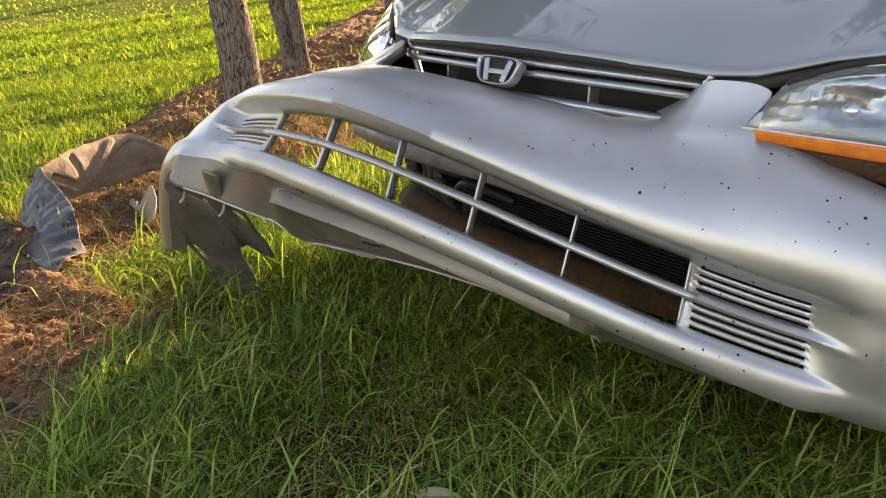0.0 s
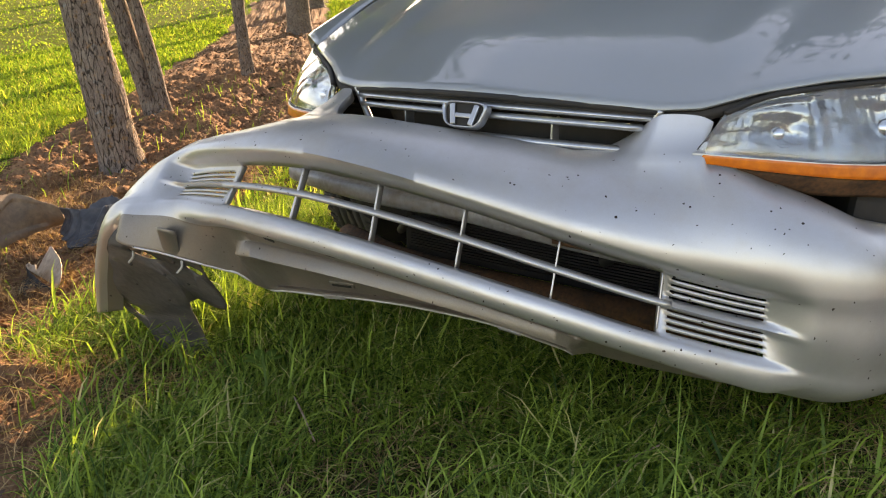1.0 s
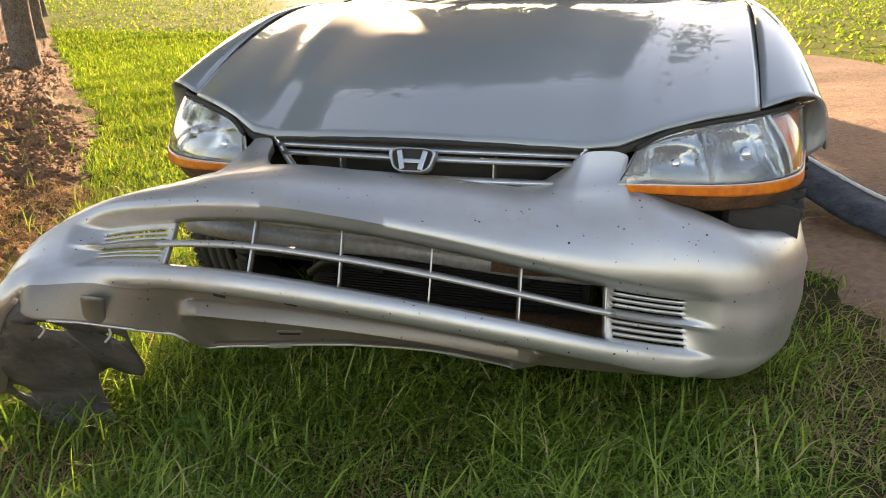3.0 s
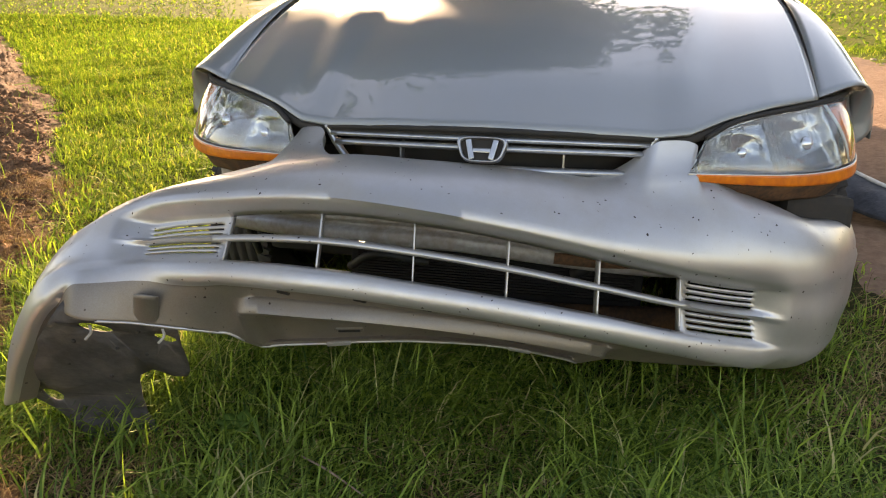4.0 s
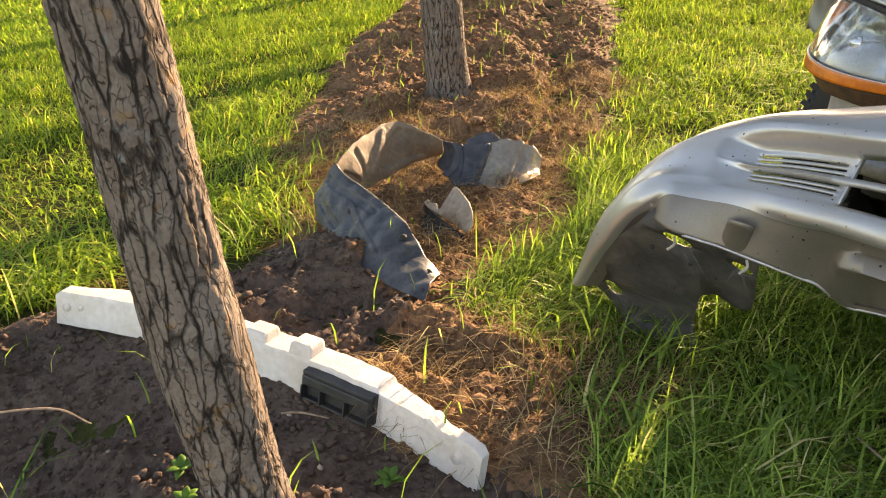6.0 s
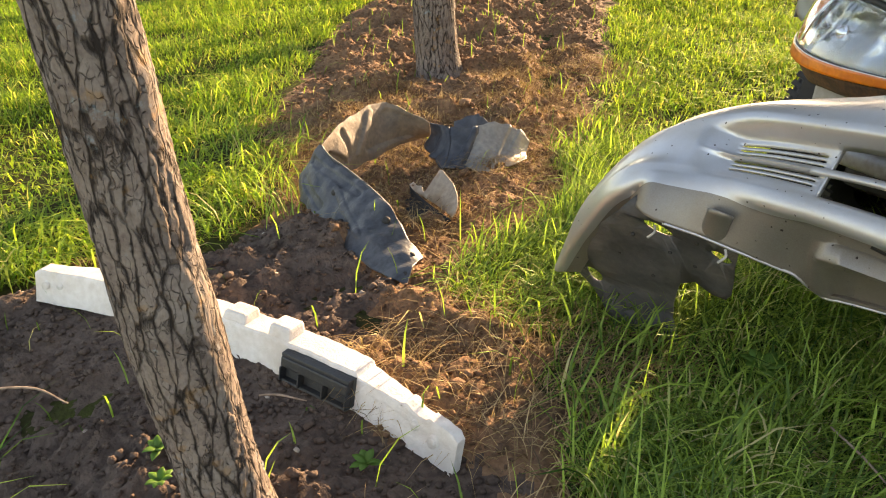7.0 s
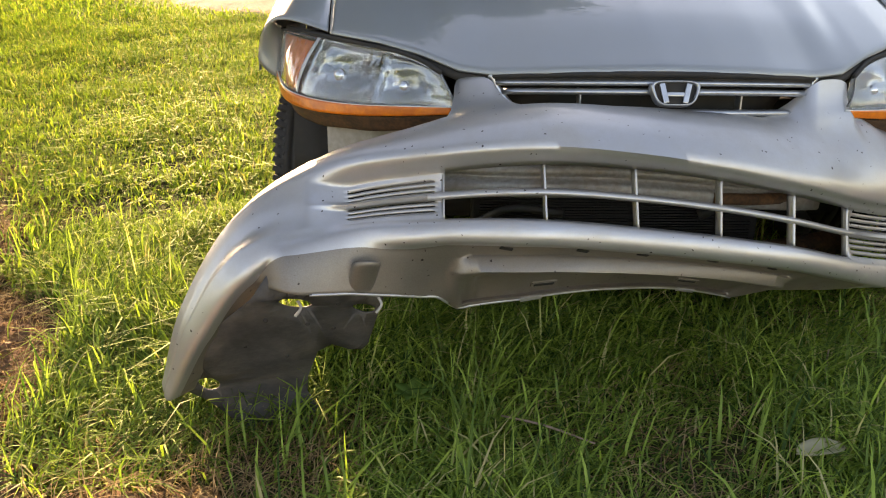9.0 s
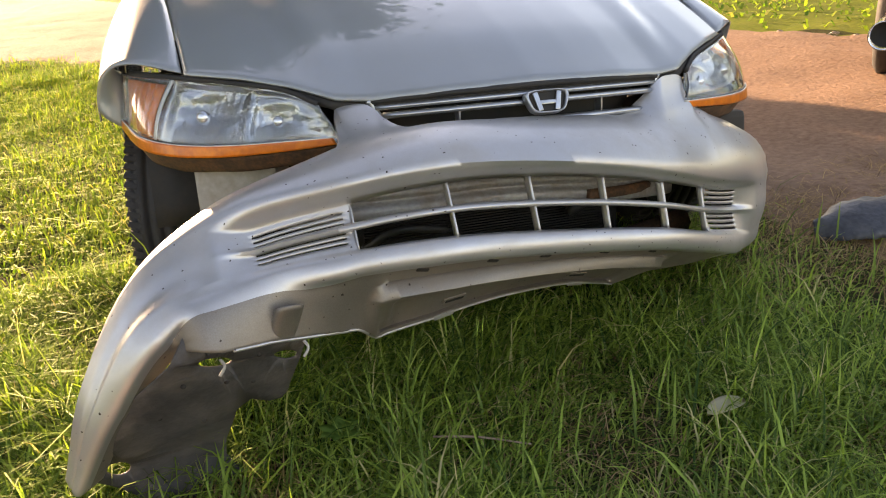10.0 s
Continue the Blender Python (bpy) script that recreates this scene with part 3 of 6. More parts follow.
def body_side(side, y0, y1, name, label, arch=None, outline=False):
    """A panel of the car's flank between y0 and y1, from the shoulder to the sill."""
    def at(u, v):
        start = y0 if y0 > 1 else lerp(0.412, 0.615, min(v / 0.42, 1.0))
        y = lerp(start, y1, u)
        zt = hood_edge_z(y) if y < 1.46 else lerp(1.060, 1.0, min((y - 1.46) / 2, 1))
        inner = 0.723 + 0.052 * min(max((y - 0.4) / 1.06, 0.0), 1.0)
        wide = (0.905 if side > 0 else 0.928) + 0.018 * math.exp(-((y - 0.86) / 0.25) ** 2) - 0.03 * max(0, (y - 3.8))
        if v < 0.5:
            q = v * math.pi
            zl = 0.70
            x = inner + (wide - inner) * math.sin(q) ** 0.85
            z = zt - (zt - zl) * (1 - math.cos(q))
        else:
            w = (v - 0.5) * 2
            x = wide - 0.03 * w * w + (0.012 * math.exp(-((w - 0.3) / 0.1) ** 2))
            z = lerp(0.70, 0.20, w)
        return (side * x, y, z + lift(y))

    if outline:
        return at

    def keep(u, v):
        if arch is None:
            return True
        x, y, z = at(u, v)
        if arch < 2 and y < 0.80 and z < 0.672:
            return False
        return (y - arch) ** 2 + (z - WHEEL_Z - 0.05 - lift(arch) * 1.2) ** 2 > 0.345**2 or v < 0.45

    return surf(name, at, 44, 40, PAINT, car, label, thick=0.004, keep=keep)


for side in (1, -1):
    body_side(side, 0.5, 1.50, "fender", "silver front fender with leaf reflections", WHEEL_Y)
    body_side(side, 1.506, 2.45, "front_door", "silver front door")
    body_side(side, 2.456, 3.35, "rear_door", "silver rear door")
    body_side(side, 3.356, 4.65, "rear_quarter", "silver rear quarter panel", 3.62)


def cabin(y0, z0, y1, z1, w0, w1, bow):
    def at(u, v):
        x = (2 * u - 1) * lerp(w0, w1, v)
        return (x, lerp(y0, y1, v) - bow * (1 - (2 * u - 1) ** 2), lift(lerp(y0, y1, v)) + lerp(z0, z1, v) + 0.03 * (1 - (2 * u - 1) ** 2) + 0.03 * math.sin(math.pi * v))
    return at


surf("windshield", cabin(1.54, 1.062, 2.15, 1.39, 0.74, 0.56, 0.10), 16, 10, WINDOW, car, "tinted windshield", thick=0.005)
surf("roof", cabin(2.155, 1.395, 3.30, 1.40, 0.57, 0.55, 0.0), 16, 12, PAINT, car, "silver roof", thick=0.006)
surf("rear_window", cabin(3.305, 1.40, 4.0, 1.02, 0.55, 0.66, -0.05), 16, 10, WINDOW, car, "tinted rear window", thick=0.005)
surf("trunk_lid", cabin(4.005, 1.0, 4.66, 0.97, 0.68, 0.66, -0.03), 16, 8, PAINT, car, "silver trunk lid", thick=0.006)
surf("rear_panel", lambda u, v: ((2 * u - 1) * 0.84, 4.66 + 0.05 * math.sin(math.pi * v), lerp(1.14, 0.42, v)), 12, 8, PAINT, car,
     "silver rear end", thick=0.005)
for side in (1, -1):
    surf("side_window", lambda u, v: (side * lerp(0.735, 0.565, v), lerp(lerp(1.50, 2.16, v), lerp(3.95, 3.30, v), u), lerp(0.985, 1.385, v) + lift(lerp(lerp(1.50, 2.16, v), lerp(3.95, 3.30, v), u))),
         10, 6, WINDOW, car, "tinted side window", thick=0.004)
    box("wiper", (0.5, 0.012, 0.012), BLACK, car, pose(side * 0.3, 1.50, 1.095, 8, 0, side * 4), "black wiper arm")
surf("cowl", lambda u, v: ((2 * u - 1) * 0.70, lerp(1.48, 1.58, v) - 0.1 * (2 * u - 1) ** 2 * (1 - v), 1.062 + 0.01 * v), 10, 3, BLACK, car, "black cowl grille", thick=0.004)
box("underbody", (1.50, 3.9, 0.12), DARK, car, pose(0, 2.75, 0.36, 2.8), "dark underbody")
box("seat_row", (1.2, 0.5, 0.5), BLACK, car, pose(0, 2.75, 0.82), "dark seats", bevel=0.05)


def wheel(x, y):
    side = 1 if x > 0 else -1
    steer = radians(-7) if y < 2 else 0.0
    m = Matrix.Translation((x, y, WHEEL_Z + 0.035 + 0.05 * x + 0.05 * y)) @ Matrix.Rotation(steer, 4, "Z") @ Matrix.Diagonal((side, 1, 1, 1))
    tread = [(-0.10, 0.20), (-0.105, 0.25), (-0.10, 0.285), (-0.085, 0.300)]
    for k in range(5):
        a = -0.078 + k * 0.033
        tread += [(a, 0.305), (a + 0.022, 0.305), (a + 0.024, 0.297), (a + 0.031, 0.297)]
    tread += [(0.088, 0.300), (0.102, 0.285), (0.107, 0.25), (0.10, 0.20)]
    tyre = lathe("tyre", tread, RUBBER, car, m, "worn black tyre", 64)
    lathe("rim", [(0.10, 0.205), (0.085, 0.20), (0.06, 0.185), (0.065, 0.10), (0.08, 0.05), (0.082, 0.0)], ALLOY, tyre, m, "grey alloy rim", 48)
    blocks = bmesh.new()
    for i in range(72):
        q = 2 * math.pi * i / 72
        for a in (-0.085, 0.085):
            b = bmesh.ops.create_cube(blocks, size=1.0)["verts"]
            mm = m @ Matrix.Rotation(q, 4, "X") @ pose(a, 0, 0.300, 0, 0, 20) @ Matrix.Diagonal((0.034, 0.015, 0.012, 1))
            bmesh.ops.transform(blocks, matrix=mm, verts=b)
    part("tread_ring", blocks, RUBBER, tyre, smooth=False)["kind"] = "stuff"


for x in (0.78, -0.78):
    wheel(x + (0.032 if x > 0 else 0.0), WHEEL_Y)
    wheel(x, 3.62)
    surf("wheel_well", lambda u, v: (math.copysign(lerp(0.55, 0.84, v), x), WHEEL_Y - 0.37 * math.cos(u * math.pi), WHEEL_Z + 0.10 + 0.36 * math.sin(u * math.pi)),
         20, 4, DARK, car, "dark wheel well", thick=0.004)

# engine bay behind the missing bumper
box("radiator", (0.74, 0.05, 0.36), DARK, car, pose(0, 0.36, 0.45), "dirty black radiator", bevel=0.006)
fins = bmesh.new()
for i in range(46):
    b = bmesh.ops.create_cube(fins, size=1.0)["verts"]
    bmesh.ops.transform(fins, matrix=pose(0, 0.331, 0.29 + i * 0.0072) @ Matrix.Diagonal((0.70, 0.008, 0.0022, 1)), verts=b)
part("radiator_core", fins, DARK, car, "dusty black radiator core", smooth=False)["kind"] = "stuff"
box("engine_block", (1.30, 0.75, 0.36), DARK, car, pose(0, 0.82, 0.50), "sooty engine bay", bevel=0.03)
BEAM_SECTION = ((0.060, 0.535), (0.010, 0.532), (0.0, 0.524), (0.002, 0.512), (0.020, 0.508), (0.022, 0.499), (0.004, 0.495), (0.0, 0.487), (0.001, 0.466), (0.008, 0.460), (0.060, 0.458))


def beam_bar(u, v):
    """Stepped steel bar behind the opening, bowed and sagging towards the car's left."""
    x = lerp(-0.66, 0.44, u)
    y, z = BEAM_SECTION[round(v * (len(BEAM_SECTION) - 1))]
    return (x, 0.118 + 0.42 * max(0.0, abs(x + 0.08) - 0.12) ** 2 + y, z - 0.006 - 0.050 * step(x, -0.15, 0.55))


surf("bumper_beam", beam_bar, 44, len(BEAM_SECTION) - 1, BEAM_GREY, car, "dusty grey steel bumper bar with rust", thick=0.002)
tube("lower_crossmember", [(-0.6, 0.36, 0.27), (-0.3, 0.31, 0.25), (0.3, 0.31, 0.25), (0.6, 0.36, 0.27)], 0.035, RUST, car,
     "rusty lower crossmember", sides=8)
tube("rusty_rail", [(0.16, 0.128, 0.452), (0.26, 0.14, 0.446), (0.36, 0.175, 0.44)], 0.014, RUST, car, "rusty edge rail", sides=8)
tube("hose", [(0.2, 0.30, 0.36), (0.3, 0.27, 0.42), (0.42, 0.29, 0.40), (0.5, 0.33, 0.33)], 0.014, BLACK, car, "black rubber hose")
tube("hose", [(-0.36, 0.30, 0.34), (-0.28, 0.26, 0.39), (-0.15, 0.28, 0.37)], 0.011, BLACK, car, "black rubber hose")
box("radiator_support", (1.34, 0.05, 0.05), DARK, car, pose(0, 0.34, 0.625), "black upper radiator support", bevel=0.01)
for side in (1, -1):
    box("frame_horn", (0.09, 0.30, 0.10), STEEL, car, pose(side * 0.50, 0.42, 0.47), "grey frame rail end", bevel=0.008)
# air box under the left lamp, washer neck and pale bracket under the right lamp
box("air_box", (0.20, 0.22, 0.12), DARK, car, pose(0.70, 0.45, 0.505, -6, 6, 28), "matte black plastic air box", bevel=0.022)
box("side_bracket", (0.20, 0.10, 0.14), DUSTY_GREY, car, pose(-0.62, 0.36, 0.515, 0, 0, -25), "dusty pale bracket", bevel=0.01)
tube("bolt", [(0.58, 0.33, 0.50), (0.65, 0.345, 0.505)], 0.009, STEEL, car, "grey bolt")
for k in range(2):
    tube("hanging_tube", [(-0.70, 0.42 + 0.03 * k, 0.56), (-0.72, 0.44 + 0.03 * k, 0.44), (-0.69, 0.48, 0.30)], 0.010, BLACK, car, "black hanging tube")

# lamps
LAMP_LOW = [(0.413, 0.118, 0.640), (0.53, 0.165, 0.628), (0.66, 0.237, 0.617), (0.765, 0.325, 0.615), (0.838, 0.435, 0.625), (0.884, 0.600, 0.655)]
LAMP_TOP = [(0.455, 0.165, 0.718), (0.515, 0.222, 0.745), (0.60, 0.29, 0.760), (0.69, 0.372, 0.770), (0.79, 0.462, 0.783), (0.872, 0.600, 0.790)]


def headlight(side):
    def face(u, v, back=0.0, swell=1.0):
        a, b = Vector(spline(LAMP_LOW, u * 5)), Vector(spline(LAMP_TOP, u * 5))
        p = a.lerp(b, v)
        out = Vector((0.35 + 0.6 * u * u, -1.0 + 0.7 * u * u, 0.12)).normalized()
        p += out * (0.022 * swell * math.sin(math.pi * min(max(v, 0), 1)) * math.sin(math.pi * min(0.06 + u, 1.0)) ** 0.5)
        p += Vector((-0.45 * u, 1.0 - 0.45 * u, 0.0)).normalized() * back
        return p

    def mirrored(p):
        # the left lamp's outer end is pushed in a little
        return (side * (p.x - (0.022 * step(p.y, 0.32, 0.60) if side > 0 else 0.0)), p.y, p.z)

    def bowl(u, v):
        e = min(u / 0.10, 1) * min((1 - u) / 0.05, 1) * min(v / 0.18, 1) * min((1 - v) / 0.14, 1)
        wall = 1 - 0.75 * math.exp(-((u - 0.70) / 0.022) ** 2) - 0.35 * math.exp(-((u - 0.34) / 0.02) ** 2)
        d1 = math.exp(-(((u - 0.52) / 0.13) ** 2 + ((v - 0.5) / 0.35) ** 2))
        d2 = math.exp(-(((u - 0.22) / 0.10) ** 2 + ((v - 0.42) / 0.3) ** 2))
        depth = (0.030 + 0.050 * d1 + 0.035 * d2 + 0.0005 * math.sin(u * 190) + 0.0010 * math.sin(u * 47 + 2 * math.sin(v * 5)) + 0.0010 * math.sin(v * 26 + u * 17)) * max(e, 0) ** 0.5 * wall
        return mirrored(face(u, lerp(0.0, 1.0, v), 0.008 + depth, 0.5))

    lamp = surf("headlight", bowl, 220, 36, REFLECTOR, car, "headlight with chrome reflector, clear lens and amber strip", thick=0.002)
    lens = surf("lens", lambda u, v: mirrored(face(u, lerp(0.16, 1, v))), 60, 16, LENS, lamp, "clear plastic lens", thick=0.003)
    lens.visible_shadow = False
    surf("amber_strip", lambda u, v: mirrored(face(lerp(0.03, 1, u), lerp(0.0, 0.16, v), -0.004)), 60, 5, AMBER, lamp, "amber marker strip", thick=0.004)
    tube("lens_rim", [mirrored(face(u / 12, 0.16, -0.004)) for u in range(13)], 0.0018, PALE, lamp, "pale lens seam", sides=6, steps=2)
    for u, v, r in ((0.52, 0.5, 0.017), (0.22, 0.45, 0.013)):
        c = Vector(mirrored(face(u, v, 0.045)))
        bm = bmesh.new()
        bmesh.ops.create_uvsphere(bm, u_segments=16, v_segments=10, radius=r)
        bm.transform(Matrix.Translation(c))
        part("bulb", bm, CHROME, lamp, "chrome bulb cap")
    surf("turn_signal", lambda u, v: mirrored(face(lerp(0.73, 0.965, u), lerp(0.20, 0.90, v), 0.012 + 0.006 * math.sin(u * 40))), 24, 8, AMBER, lamp,
         "amber turn signal", thick=0.003)
    surf("divider", lambda u, v: mirrored(face(lerp(0.70, 0.715, u), lerp(0.2, 0.97, v), 0.004)), 2, 10, PALE, lamp, "pale divider", thick=0.002)
    tube("gasket", [mirrored(face(0.93 * u / 12, 1.02, 0.002)) for u in range(13)], 0.006, DARK, lamp, "black rubber gasket", sides=8, steps=3)
    surf("lower_bracket", lambda u, v: mirrored(face(lerp(0.02, 0.93, u), 0.0, 0.012 + 0.03 * v) + Vector((0, 0, -0.004 - 0.036 * v - 0.0012 * math.sin(u * 23) * v))),
         50, 5, RUST, lamp, "rusty brown bracket below the lamp", thick=0.004)
    # the fender's front flange closes the corner beside the lamp
    edge = body_side(side, 0.5, 1.50, "", "", outline=True)
    surf("fender_flange", lambda u, v: tuple(
        lerp(np.array(mirrored(face(0.99, lerp(1.02, 0.0, v), 0.006))), np.array(edge(0.0, lerp(0.24, 0.50, v))), u) + np.array((side * 0.006, -0.010, 0.0)) * math.sin(math.pi * u)),
        6, 12, PAINT, car, "silver fender corner beside the lamp", thick=0.003)
    return lamp


for side in (1, -1):
    headlight(side)

# grille between the lamps


def grille_y(x):
    return 0.045 + 0.085 * (x / 0.35) ** 2


grille = surf("grille", lambda u, v: ((2 * u - 1) * lerp(0.345, 0.27, v), grille_y((2 * u - 1) * 0.34) + 0.075, lerp(0.725, 0.600, v)), 24, 4, DARK, car, "silver slatted grille with black gaps", thick=0.003)
for z, half, r in ((0.716, 0.338, 0.010), (0.698, 0.325, 0.0115), (0.656, 0.298, 0.0125), (0.622, 0.262, 0.008)):
    tube("slat", [(x, grille_y(x) + 0.008, z - 0.012 * (abs(x) / 0.35) ** 2) for x in np.linspace(-half, half, 13)], r, SLAT, grille, "satin silver slat", sides=12, steps=2, flat=0.6)
tube("grille_seal", [(x, grille_y(x) + 0.004, 0.7335 - 0.016 * (abs(x) / 0.35) ** 2) for x in np.linspace(-0.352, 0.352, 15)], 0.0065, DARK, grille, "black rubber seal", sides=8, steps=2)
for x in (-0.17, 0.17):
    box("grille_post", (0.004, 0.03, 0.05), SLAT, grille, pose(x, grille_y(x) + 0.022, 0.675), "thin grille post", bevel=0.001)
for side in (1, -1):
    tube("grille_end", [(side * 0.352, 0.135, 0.722), (side * 0.335, 0.132, 0.69), (side * 0.30, 0.118, 0.650), (side * 0.262, 0.10, 0.622)], 0.008, SLAT, grille, "silver grille end", sides=8)


def emblem_ring(r, z):
    out = []
    for i in range(48):
        q = 2 * math.pi * i / 48
        c, s = math.cos(q), math.sin(q)
        a = math.copysign(abs(c) ** 0.5, c) * 0.047 * r
        b = math.copysign(abs(s) ** 0.5, s) * 0.0255 * r
        out.append((a * (1 + 0.19 * b / 0.0255), z, b))
    return out


EMB = pose(0.010, 0.020, 0.699, -20, 0, 0)
bm = bmesh.new()
rings = [[bm.verts.new(EMB @ Vector(p)) for p in emblem_ring(r, d)] for r, d in ((1.0, 0.012), (1.0, -0.004), (0.95, -0.009), (0.88, -0.008), (0.85, -0.001))]
for r0, r1 in zip(rings, rings[1:]):
    for j in range(48):
        bm.faces.new((r0[j], r0[(j + 1) % 48], r1[(j + 1) % 48], r1[j]))
part("emblem_ring", bm, SLAT, grille, "chrome emblem ring")
bm = bmesh.new()
bm.faces.new([bm.verts.new(EMB @ Vector((p[0], 0.0, p[2]))) for p in emblem_ring(0.9, 0)])
part("emblem_plate", bm, DARK, grille, "black emblem plate")
for side in (1, -1):
    box("emblem_bar", (0.0115, 0.006, 0.041), SLAT, grille, EMB @ pose(side * 0.0235, -0.004, 0, 0, side * 13, 0), "chrome bar", bevel=0.002)
box("emblem_link", (0.036, 0.005, 0.009), SLAT, grille, EMB @ pose(0, -0.004, -0.002), "chrome link", bevel=0.002)
box("emblem_mount", (0.11, 0.03, 0.016), DARK, grille, pose(0.0, 0.05, 0.640), "black emblem mount", bevel=0.002)

# ---- the hanging bumper ----
bumper = thing("front_bumper", "dented silver plastic front bumper hanging loose from the sedan", "bumper")
bumper.matrix_world = CAR @ Matrix.Translation((0, 0.006, -0.009))
CREASE = [(-1.005, -0.16, 0.15), (-0.945, -0.165, 0.325), (-0.838, -0.122, 0.490), (-0.67, -0.118, 0.577), (-0.46, -0.150, 0.615), (-0.27, -0.158, 0.628),
          (-0.09, -0.142, 0.612), (0.09, -0.118, 0.582), (0.265, -0.075, 0.540), (0.43, 0.005, 0.490), (0.60, 0.093, 0.447),
          (0.745, 0.20, 0.435), (0.85, 0.40, 0.43), (0.88, 0.60, 0.45)]
RIDGE = [(-0.995, -0.18, 0.14), (-0.925, -0.205, 0.305), (-0.82, -0.213, 0.445), (-0.66, -0.187, 0.488), (-0.46, -0.193, 0.506), (-0.27, -0.190, 0.504),
         (-0.09, -0.163, 0.481), (0.085, -0.132, 0.453), (0.257, -0.088, 0.417), (0.424, -0.005, 0.363), (0.60, 0.105, 0.31),
         (0.735, 0.21, 0.275), (0.835, 0.41, 0.265), (0.865, 0.60, 0.28)]
# height and depth of the top surface, height and depth of the lower lip, each at stations along the bumper
TALL = ((0, 1, 2, 3, 4.25, 5.0, 6, 7, 8, 8.72, 9.25, 9.6, 10, 11, 12, 13),
        (0.018, 0.035, 0.068, 0.088, 0.097, 0.095, 0.092, 0.10, 0.122, 0.165, 0.198, 0.185, 0.158, 0.108, 0.080, 0.06))
DEEP = ((0, 1, 2, 3, 4.25, 5.0, 6, 7, 8, 8.72, 9.25, 9.6, 10, 11, 12, 13),
        (0.03, 0.05, 0.09, 0.12, 0.125, 0.125, 0.125, 0.125, 0.135, 0.150, 0.142, 0.13, 0.115, 0.08, 0.04, 0.02))
LIP_V = ((0, 1, 2, 2.6, 3.1, 3.6, 3.95, 4.15, 5, 6, 7, 8, 8.42, 8.55, 9, 10, 11, 12, 13),
         (0.03, 0.045, 0.075, 0.112, 0.121, 0.131, 0.141, 0.172, 0.170, 0.160, 0.158, 0.160, 0.158, 0.110, 0.092, 0.088, 0.08, 0.06, 0.05))
LIP_F = ((0, 1, 2, 2.6, 3.1, 3.6, 3.95, 4.15, 5, 6, 7, 8, 8.42, 8.55, 9, 10, 11, 12, 13),
         (0.015, 0.02, 0.025, 0.022, 0.025, 0.062, 0.113, 0.150, 0.160, 0.170, 0.185, 0.200, 0.200, 0.115, 0.075, 0.06, 0.05, 0.03, 0.02))
# top edges of the uprights beside the lamps
UPRIGHT_RIGHT = [(-0.430, 0.154, 0.706), (-0.413, 0.145, 0.719), (-0.375, 0.127, 0.724), (-0.347, 0.114, 0.721)]
UPRIGHT = [(0.347, 0.114, 0.721), (0.374, 0.127, 0.724), (0.416, 0.145, 0.722), (0.446, 0.158, 0.710)]


def along(values, k):
    return float(np.interp(k, values[0], values[1]))


def frame_at(k):
    u, r = Vector(spline(CREASE, k)), Vector(spline(RIDGE, k))
    t = Vector(spline(RIDGE, k + 0.05)) - Vector(spline(RIDGE, k - 0.05))
    v = (u - r).normalized()
    f = v.cross(t).normalized()
    f = -f if f.dot(Vector((0.0, -1.0, 0.3))) < 0 and k < 11 else f
    if k >= 11 and f.x < 0:
        f = -f
    return u, r, v, f


OPEN_A, OPEN_B = 4.0, 9.0
SLOT_A, SLOT_B = 3.05, 9.93
TIP_A, TIP_B = 2.70, 10.35


def recess(k):
    return step(k, TIP_A, TIP_A + 0.5) * (1 - step(k, TIP_B - 0.5, TIP_B))


def mid_rows():
    """Fractions from the opening's top to its bottom, and which bands between them are slots."""
    rows, slots = [0.0], []
    for a, b in ((0.05, 0.42), (0.58, 0.95)):
        n = 4
        w = (b - a) / (0.62 * n + n - 1)
        for i in range(2 * n):
            rows.append(a + ((i + 1) // 2) * 0.62 * w + (i // 2) * w)
            if i < 2 * n - 1 and i % 2 == 0:
                slots.append(len(rows) - 1)
        if a < 0.5:
            rows += [0.47, 0.50, 0.53]
    rows.append(1.0)
    return rows, slots


MID, SLOTS = mid_rows()


